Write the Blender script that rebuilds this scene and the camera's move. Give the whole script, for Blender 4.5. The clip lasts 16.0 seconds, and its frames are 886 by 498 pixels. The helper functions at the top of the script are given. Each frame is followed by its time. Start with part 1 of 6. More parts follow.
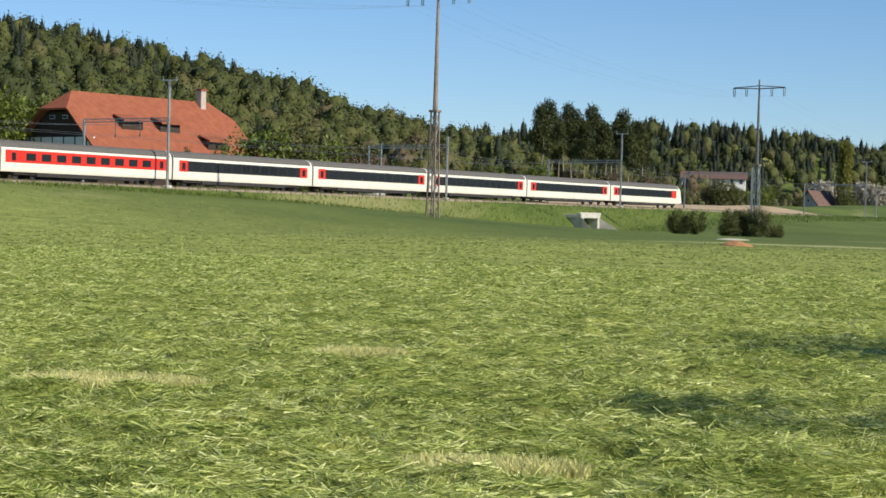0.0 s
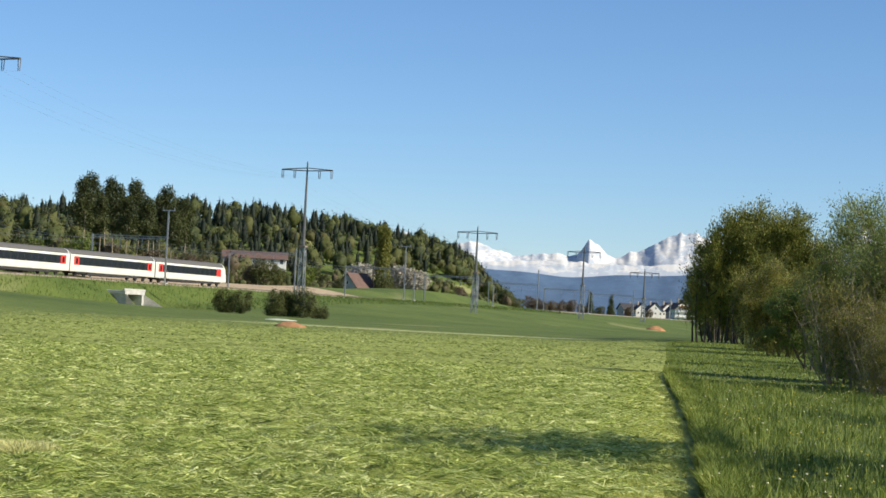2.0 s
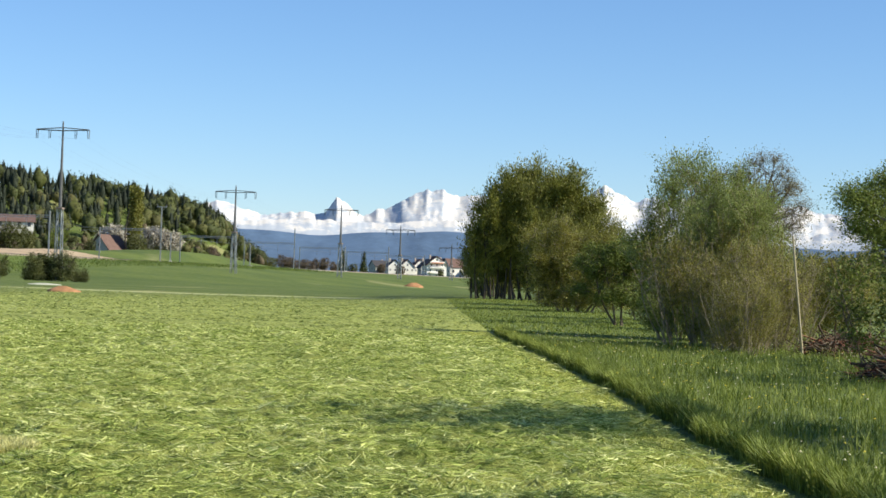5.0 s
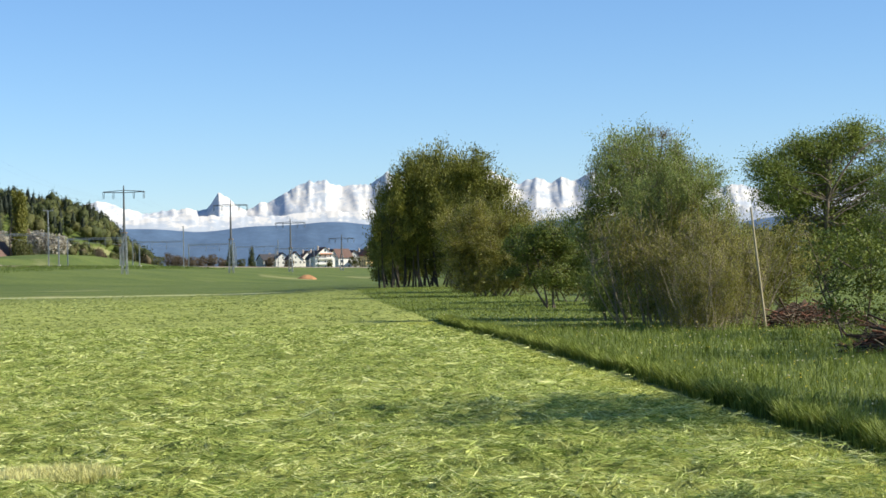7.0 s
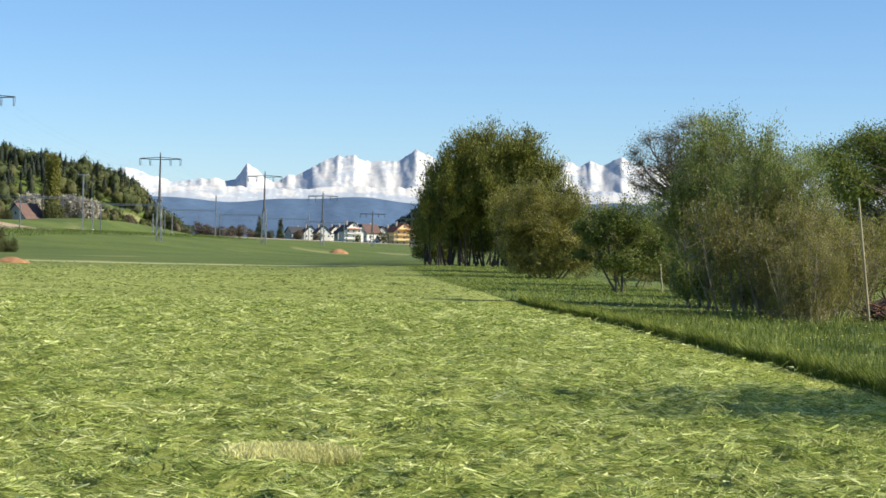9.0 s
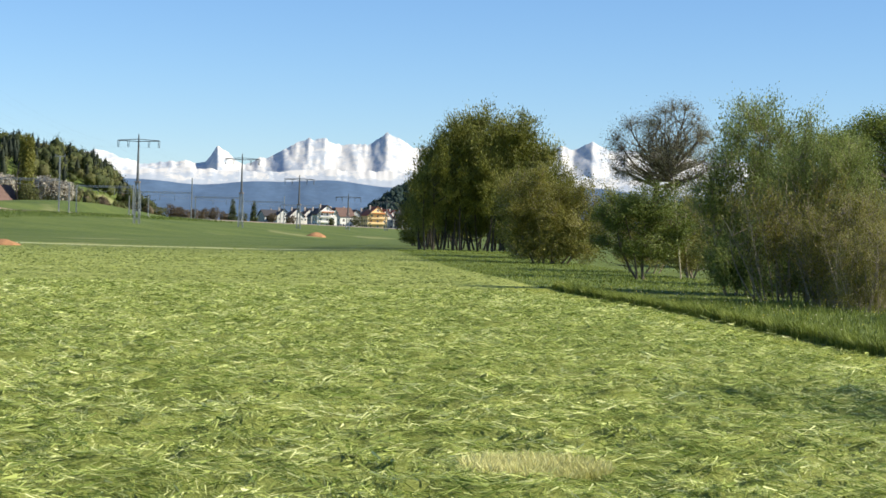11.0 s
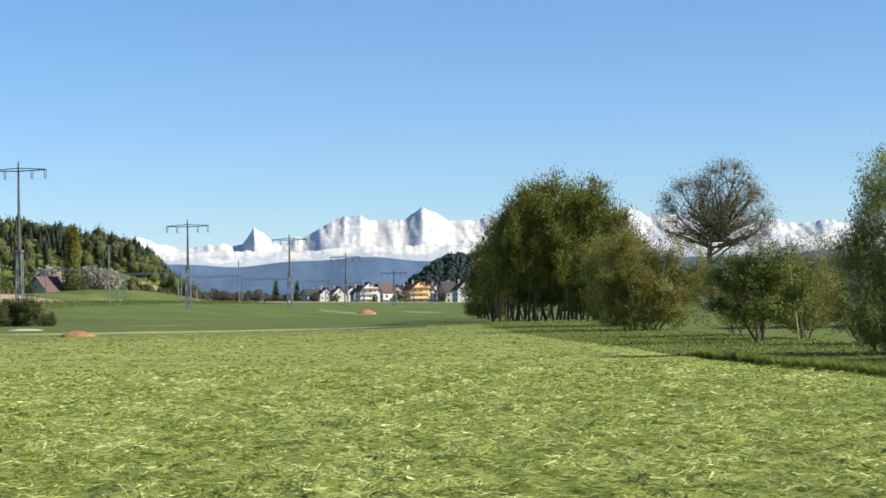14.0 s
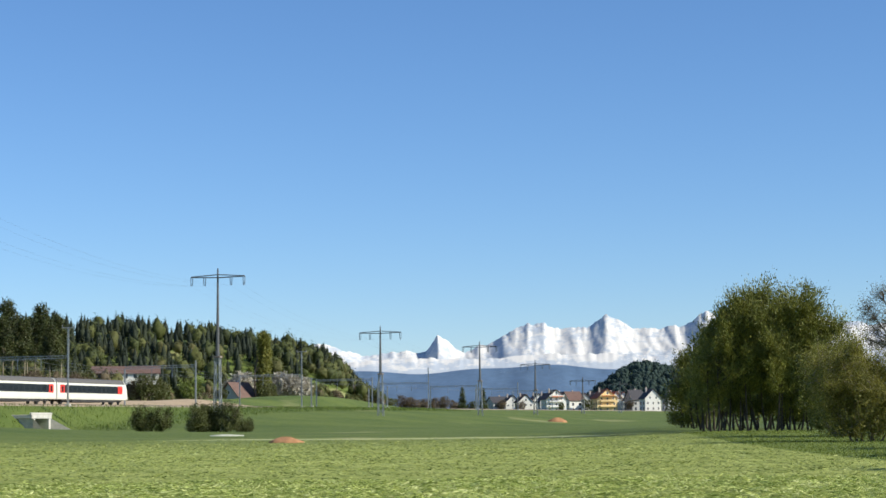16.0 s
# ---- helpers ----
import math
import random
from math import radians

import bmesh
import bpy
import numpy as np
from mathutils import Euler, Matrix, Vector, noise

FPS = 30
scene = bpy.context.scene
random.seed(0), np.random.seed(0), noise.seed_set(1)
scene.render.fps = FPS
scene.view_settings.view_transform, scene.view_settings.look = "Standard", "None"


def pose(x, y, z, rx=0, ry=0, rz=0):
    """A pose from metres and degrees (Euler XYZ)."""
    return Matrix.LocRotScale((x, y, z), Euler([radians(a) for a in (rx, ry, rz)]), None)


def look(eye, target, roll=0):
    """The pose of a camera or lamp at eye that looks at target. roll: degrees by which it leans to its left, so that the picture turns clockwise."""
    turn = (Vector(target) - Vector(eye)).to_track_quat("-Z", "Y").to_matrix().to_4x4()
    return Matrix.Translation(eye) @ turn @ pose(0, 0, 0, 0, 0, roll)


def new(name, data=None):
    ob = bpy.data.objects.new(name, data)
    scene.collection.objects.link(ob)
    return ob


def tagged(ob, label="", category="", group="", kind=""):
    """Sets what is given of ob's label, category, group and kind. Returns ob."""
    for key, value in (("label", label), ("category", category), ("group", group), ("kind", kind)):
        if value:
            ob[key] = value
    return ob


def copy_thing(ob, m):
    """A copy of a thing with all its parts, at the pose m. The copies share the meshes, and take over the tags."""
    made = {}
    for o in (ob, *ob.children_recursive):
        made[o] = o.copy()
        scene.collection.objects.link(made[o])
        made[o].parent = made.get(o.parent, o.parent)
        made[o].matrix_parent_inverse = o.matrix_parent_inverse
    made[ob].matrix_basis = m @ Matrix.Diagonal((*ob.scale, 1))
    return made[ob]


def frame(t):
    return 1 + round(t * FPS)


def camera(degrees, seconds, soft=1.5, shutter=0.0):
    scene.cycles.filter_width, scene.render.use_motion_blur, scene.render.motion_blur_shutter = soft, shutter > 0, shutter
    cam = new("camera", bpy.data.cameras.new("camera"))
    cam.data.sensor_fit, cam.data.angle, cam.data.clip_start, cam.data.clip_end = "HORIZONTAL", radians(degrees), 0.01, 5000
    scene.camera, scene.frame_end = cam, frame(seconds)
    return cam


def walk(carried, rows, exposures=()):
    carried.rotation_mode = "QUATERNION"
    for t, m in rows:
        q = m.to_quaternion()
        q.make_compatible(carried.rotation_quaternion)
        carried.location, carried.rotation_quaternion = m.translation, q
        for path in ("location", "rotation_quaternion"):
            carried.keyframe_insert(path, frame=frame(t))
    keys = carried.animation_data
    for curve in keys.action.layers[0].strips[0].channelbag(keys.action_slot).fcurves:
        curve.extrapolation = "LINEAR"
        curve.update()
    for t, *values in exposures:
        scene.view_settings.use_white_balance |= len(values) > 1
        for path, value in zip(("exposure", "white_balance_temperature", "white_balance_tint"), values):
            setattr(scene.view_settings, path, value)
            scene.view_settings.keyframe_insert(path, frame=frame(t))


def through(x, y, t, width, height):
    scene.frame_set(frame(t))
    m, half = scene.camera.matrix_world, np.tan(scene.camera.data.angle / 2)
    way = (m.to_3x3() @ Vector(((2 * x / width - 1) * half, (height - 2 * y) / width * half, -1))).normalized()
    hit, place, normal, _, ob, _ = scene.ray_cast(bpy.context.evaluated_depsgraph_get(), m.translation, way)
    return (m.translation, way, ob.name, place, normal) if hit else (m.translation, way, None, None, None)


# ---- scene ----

# ---------------------------------------------------------------- camera
# seconds, place, yaw to the left of +y, pitch up, roll (degrees)
ROWS = [
    (0, 0.00, 0.00, 1.48, 21.68, -0.95, 1.59),
    (0.5, -0.39, 0.14, 1.48, 16.34, -0.83, 1.66),
    (1, -0.78, 0.28, 1.49, 10.71, -0.29, 2.24),
    (1.5, -1.21, 0.53, 1.49, 8.44, 1.56, 2.48),
    (2, -1.62, 0.80, 1.51, 7.50, 2.04, 3.01),
    (2.5, -2.04, 1.12, 1.51, 7.63, 2.45, 2.91),
    (3, -2.42, 1.25, 1.51, 5.06, 2.89, 2.44),
    (3.5, -2.83, 1.55, 1.53, 2.49, 3.46, 0.98),
    (4, -3.28, 1.75, 1.52, 0.95, 3.05, 0.80),
    (4.5, -3.72, 1.93, 1.53, 0.33, 2.02, 1.76),
    (4.7, -3.91, 2.05, 1.51, 0.10, 1.44, 1.94),
    (6.8, -5.74, 3.27, 1.53, -4.00, 0.41, -0.83),
    (7, -5.90, 3.40, 1.54, -3.96, 0.73, -0.92),
    (7.5, -6.32, 3.66, 1.53, -2.57, 1.30, -0.43),
    (8, -6.74, 3.92, 1.53, -2.19, 1.32, -0.22),
    (8.5, -7.17, 4.23, 1.53, -1.78, 1.27, 1.03),
    (9, -7.60, 4.49, 1.51, -3.19, 0.08, 1.36),
    (9.5, -8.03, 4.75, 1.52, -5.04, 0.09, 1.50),
    (10, -8.48, 5.02, 1.50, -4.25, -0.35, 1.83),
    (10.2, -8.66, 5.16, 1.50, -3.00, -0.47, 2.14),
    (12.3, -10.56, 7.09, 1.52, -6.84, -0.00, 1.02),
    (12.5, -10.73, 7.20, 1.51, -6.79, 0.07, 1.21),
    (13, -11.16, 7.45, 1.51, -6.48, -0.11, 0.25),
    (13.5, -11.61, 7.77, 1.53, -4.98, 0.58, -0.63),
    (14, -12.07, 7.98, 1.54, -2.97, 1.83, -1.02),
    (14.5, -12.53, 8.39, 1.55, -1.07, 4.91, -1.55),
    (15, -12.98, 9.12, 1.56, 1.87, 6.02, -1.94),
    (15.5, -13.45, 9.41, 1.56, 2.17, 5.68, -1.31),
    (16, -13.89, 9.68, 1.56, 2.65, 5.24, -0.57),
]


def aimed(x, y, z, yaw, pitch, roll):
    a, b = radians(yaw), radians(pitch)
    ahead = Vector((-math.sin(a) * math.cos(b), math.cos(a) * math.cos(b), math.sin(b)))
    return look((x, y, z), Vector((x, y, z)) + 100 * ahead, roll)


cam = camera(26.953, 16.0, soft=1.58)
walk(cam, [(r[0], aimed(*r[1:])) for r in ROWS], [(0.0, 0.22, 5600, 10), (1.5, 0.4, 5600, 10), (3.0, 0.36, 5600, 10), (4.0, 0.51, 5600, 10), (7.0, 0.62, 5600, 10), (9.0, 0.58, 5600, 10), (13.8, 0.57, 5600, 10), (15.0, 0.33, 5400, 10), (16.0, 0.39, 5400, 10)])

# ---------------------------------------------------------------- light
SUN_TURN, SUN_HEIGHT = -15.0, 34.0          # degrees from +x towards +y, and above the horizon
sun_way = Vector((math.cos(radians(SUN_TURN)) * math.cos(radians(SUN_HEIGHT)),
                  math.sin(radians(SUN_TURN)) * math.cos(radians(SUN_HEIGHT)), math.sin(radians(SUN_HEIGHT))))
world = bpy.data.worlds.new("sky")
scene.world = world
world.use_nodes = True
wn = world.node_tree.nodes
sky = wn.new("ShaderNodeTexSky")
sky.sky_type, sky.sun_disc = "NISHITA", False
sky.sun_elevation, sky.sun_rotation = radians(SUN_HEIGHT), radians(90 - SUN_TURN)
sky.altitude, sky.air_density, sky.dust_density, sky.ozone_density = 550, 1.0, 0.0, 4.5
wn["Background"].inputs["Strength"].default_value = 0.085
world.node_tree.links.new(sky.outputs["Color"], wn["Background"].inputs["Color"])
sun_data = bpy.data.lights.new("sun", "SUN")
sun_data.energy, sun_data.angle, sun_data.color = 4.9, radians(0.53), (1.0, 0.86, 0.61)
sun = new("sun", sun_data)
sun.matrix_world = look(sun_way * 100, (0, 0, 0))

# ---------------------------------------------------------------- materials


class Nodes:
    """Short ways to write a node tree."""

    def __init__(self, name, rough=0.8):
        self.mat = bpy.data.materials.new(name)
        self.mat.use_nodes = True
        self.t = self.mat.node_tree
        self.p = self.t.nodes["Principled BSDF"]
        self.out = self.t.nodes["Material Output"]
        self.p.inputs["Roughness"].default_value = rough
        self.p.inputs["Specular IOR Level"].default_value = 0.3

    def n(self, kind):
        return self.t.nodes.new("ShaderNode" + kind)

    def put(self, socket, value):
        if hasattr(value, "is_output"):
            self.t.links.new(value, socket)
        elif isinstance(value, tuple) and len(value) == 3 and socket.type == "RGBA":
            socket.default_value = (*value, 1)
        else:
            socket.default_value = value

    def math(self, op, a, b=0.0, c=None, clamp=False):
        node = self.n("Math")
        node.operation, node.use_clamp = op, clamp
        self.put(node.inputs[0], a)
        self.put(node.inputs[1], b)
        if c is not None:
            self.put(node.inputs[2], c)
        return node.outputs[0]

    def mix(self, fac, a, b):
        node = self.n("MixRGB")
        for socket, value in zip(node.inputs, (fac, a, b)):
            self.put(socket, value)
        return node.outputs[0]

    def place(self):
        return self.n("NewGeometry").outputs["Position"]

    def split(self, vector):
        node = self.n("SeparateXYZ")
        self.put(node.inputs[0], vector)
        return node.outputs

    def noise(self, scale, detail=4.0, rough=0.55, vector=None, stretch=None):
        node = self.n("TexNoise")
        vector = vector or self.place()
        if stretch:
            m = self.n("Mapping")
            self.put(m.inputs["Vector"], vector)
            m.inputs["Scale"].default_value = stretch
            vector = m.outputs[0]
        self.put(node.inputs["Vector"], vector)
        node.inputs["Scale"].default_value = scale
        node.inputs["Detail"].default_value = detail
        node.inputs["Roughness"].default_value = rough
        return node.outputs["Fac"]

    def ramp(self, fac, *stops):
        node = self.n("ValToRGB")
        self.put(node.inputs[0], fac)
        ramp = node.color_ramp
        while len(ramp.elements) < len(stops):
            ramp.elements.new(0.5)
        for element, (at, colour) in zip(ramp.elements, stops):
            element.position = at
            element.color = (*colour, 1) if isinstance(colour, tuple) else (colour, colour, colour, 1)
        return node.outputs[0]

    def step(self, value, low, high):
        node = self.n("MapRange")
        node.interpolation_type = "SMOOTHSTEP"
        self.put(node.inputs["Value"], value)
        node.inputs["From Min"].default_value, node.inputs["From Max"].default_value = low, high
        return node.outputs[0]

    def bump(self, height, strength, distance):
        node = self.n("Bump")
        self.put(node.inputs["Height"], height)
        node.inputs["Strength"].default_value, node.inputs["Distance"].default_value = strength, distance
        self.put(self.p.inputs["Normal"], node.outputs[0])

    def colour(self, value):
        self.put(self.p.inputs["Base Color"], value)
        return self


def plain(name, colour, rough=0.7, metal=0.0, grain=0.18, scale=3.0, bump=0.0):
    """A painted or raw surface with weathering at two scales."""
    m = Nodes(name, rough)
    dark = tuple(c * (1 - grain) for c in colour)
    light = tuple(min(1, c * (1 + grain * 0.6)) for c in colour)
    both = m.math("ADD", m.math("MULTIPLY", m.noise(scale), 0.6), m.math("MULTIPLY", m.noise(scale * 11, 3), 0.4))
    m.colour(m.ramp(both, (0.32, dark), (0.68, light)))
    m.p.inputs["Metallic"].default_value = metal
    if bump:
        m.bump(m.noise(scale * 14), 0.5, bump)
    return m.mat


def leaf(name, dark, light, scale=0.6, through=0.35, rough=0.55, extra=None, each=0.5):
    """Foliage: varies from clump to clump and from leaf to leaf, lets some light through."""
    m = Nodes(name, rough)
    per = m.n("NewGeometry").outputs["Random Per Island"]
    clump = m.noise(scale, 3)
    fac = m.math("ADD", m.math("MULTIPLY", clump, 0.9), m.math("MULTIPLY_ADD", per, each, -0.4 * each))
    stops = [(0.25, dark), (0.75, light)] + ([(0.97, extra)] if extra else [])
    col = m.ramp(fac, *stops)
    m.colour(col)
    thin = m.n("BsdfTranslucent")
    m.put(thin.inputs["Color"], m.mix(1.0, col, col))
    both = m.n("MixShader")
    both.inputs[0].default_value = through
    m.t.links.new(m.p.outputs[0], both.inputs[1])
    m.t.links.new(thin.outputs[0], both.inputs[2])
    m.t.links.new(both.outputs[0], m.out.inputs["Surface"])
    return m.mat


def wood_leaf(name, tones, through=0.12):
    """Forest foliage: each tree has a tone of its own, kept with its mesh, and varies a little inside."""
    m = Nodes(name, 0.7)
    tone = m.n("Attribute")
    tone.attribute_name = "tone"
    per = m.n("NewGeometry").outputs["Random Per Island"]
    fac = m.math("ADD", tone.outputs["Fac"], m.math("MULTIPLY_ADD", m.noise(0.9, 3), 0.3, m.math("MULTIPLY_ADD", per, 0.12, -0.21)))
    col = m.ramp(fac, *tones)
    m.colour(col)
    thin = m.n("BsdfTranslucent")
    m.put(thin.inputs["Color"], col)
    both = m.n("MixShader")
    both.inputs[0].default_value = through
    m.t.links.new(m.p.outputs[0], both.inputs[1])
    m.t.links.new(thin.outputs[0], both.inputs[2])
    m.t.links.new(both.outputs[0], m.out.inputs["Surface"])
    return m.mat


def ground_material():
    m = Nodes("field_soil_and_grass", 0.9)
    pos = m.place()
    x, y, z = m.split(pos)
    # cut grass: pale lying stalks over darker stubble, in drifts
    drift = m.noise(0.35, 4, 0.6)
    tuft = m.noise(2.2, 5, 0.65, stretch=(1.0, 0.55, 1.0))
    stalk = m.noise(17, 7, 0.78, stretch=(0.5, 1.0, 1.0))
    fac = m.math("ADD", m.math("MULTIPLY", tuft, 0.45), m.math("ADD", m.math("MULTIPLY", stalk, 0.4), m.math("MULTIPLY", drift, 0.25)))
    # the darkest stop also stands in for shade in gaps between tufts
    cut = m.ramp(fac, (0.34, (0.07, 0.1, 0.016)), (0.49, (0.215, 0.255, 0.042)), (0.66, (0.46, 0.48, 0.12)))
    # growing grass farther out; its blend starts early to stand in for hay self-shade
    patchy = m.math("ADD", m.math("MULTIPLY", m.noise(0.05, 5, 0.6), 0.55), m.math("MULTIPLY", m.noise(0.9, 6, 0.7), 0.45))
    lush = m.ramp(patchy, (0.34, (0.066, 0.1, 0.016)), (0.66, (0.155, 0.19, 0.033)))
    wide = m.noise(0.02, 3, 0.5)
    edge = m.math("ADD", m.math("MULTIPLY_ADD", wide, 60.0, -30.0), y)
    far = m.step(edge, 75, 190)
    col = m.mix(far, cut, lush)
    # pale mown strip across the field and straw patches
    line = m.math("ADD", y, m.math("MULTIPLY_ADD", x, 0.05, 0.0))
    strip = m.math("MULTIPLY", m.math("SUBTRACT", 1.0, m.step(m.math("ABSOLUTE", m.math("SUBTRACT", line, 157.0)), 3.0, 5.5)),
                   m.step(m.noise(0.08, 3), 0.28, 0.38))
    strip = m.math("MULTIPLY", strip, m.math("MULTIPLY", m.step(x, -46.0, -36.0), m.math("SUBTRACT", 1.0, m.step(x, -12.0, -4.0))))
    col = m.mix(m.math("MULTIPLY", strip, 0.8), col, (0.5, 0.5, 0.24))
    straw = m.math("MULTIPLY", m.step(m.noise(0.045, 3, 0.5, stretch=(1.0, 0.35, 1.0)), 0.6, 0.68), far)
    col = m.mix(m.math("MULTIPLY", straw, 0.55), col, (0.36, 0.33, 0.14))
    # clean-cut stubble along the meadow
    bend = m.math("MULTIPLY_ADD", m.step(y, 7.0, 15.0), -0.75, 2.75)
    for a, b, d in ((22.0, 62.0, 0.75), (70.0, 140.0, 0.5), (2.0, 7.0, 3.5)):
        bend = m.math("SUBTRACT", bend, m.math("MULTIPLY", m.step(y, a, b), d))
    inside = m.math("SUBTRACT", x, bend)
    rim = m.math("MULTIPLY", m.step(m.math("ADD", inside, m.math("MULTIPLY", m.noise(0.5, 3), 1.2)), -0.9, -0.2), m.math("SUBTRACT", 1.0, m.step(y, 60, 80)))
    col = m.mix(m.math("MULTIPLY", rim, 0.8), col, m.ramp(m.noise(30, 5, 0.7), (0.36, (0.26, 0.3, 0.04)), (0.62, (0.6, 0.6, 0.15))))
    # meadow beside the bushes
    tall = m.step(inside, 0.0, 0.1)
    under = m.ramp(m.noise(3.0, 5), (0.35, (0.09, 0.125, 0.02)), (0.7, (0.2, 0.245, 0.045)))
    col = m.mix(m.math("MULTIPLY", tall, m.math("SUBTRACT", 1.0, m.step(y, 150, 190))), col, under)
    m.colour(col)
    h = m.math("ADD", m.math("MULTIPLY", stalk, 0.5), tuft)
    m.bump(h, 1.0, 0.1)
    return m.mat


def snow_material(name="snow_and_haze_blue_rock", low_edge=118.0, low_top=165.0, bare=0.72):
    m = Nodes(name, 0.85)
    pos = m.place()
    x, y, z = m.split(pos)
    ridge = m.noise(0.016, 8, 0.72, stretch=(1.0, 1.0, 2.2))
    fine = m.noise(0.08, 6, 0.8, stretch=(1.3, 1.3, 0.8))
    band = m.noise(0.02, 5, 0.65, stretch=(0.25, 0.25, 3.0))
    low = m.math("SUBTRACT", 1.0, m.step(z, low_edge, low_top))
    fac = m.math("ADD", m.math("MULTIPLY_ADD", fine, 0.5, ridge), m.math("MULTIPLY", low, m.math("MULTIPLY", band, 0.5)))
    # rock patches; their blue-grey also holds painted haze and gully shade
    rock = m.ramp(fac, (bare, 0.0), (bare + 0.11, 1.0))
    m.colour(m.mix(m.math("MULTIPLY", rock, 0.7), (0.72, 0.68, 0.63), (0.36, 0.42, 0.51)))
    return m.mat


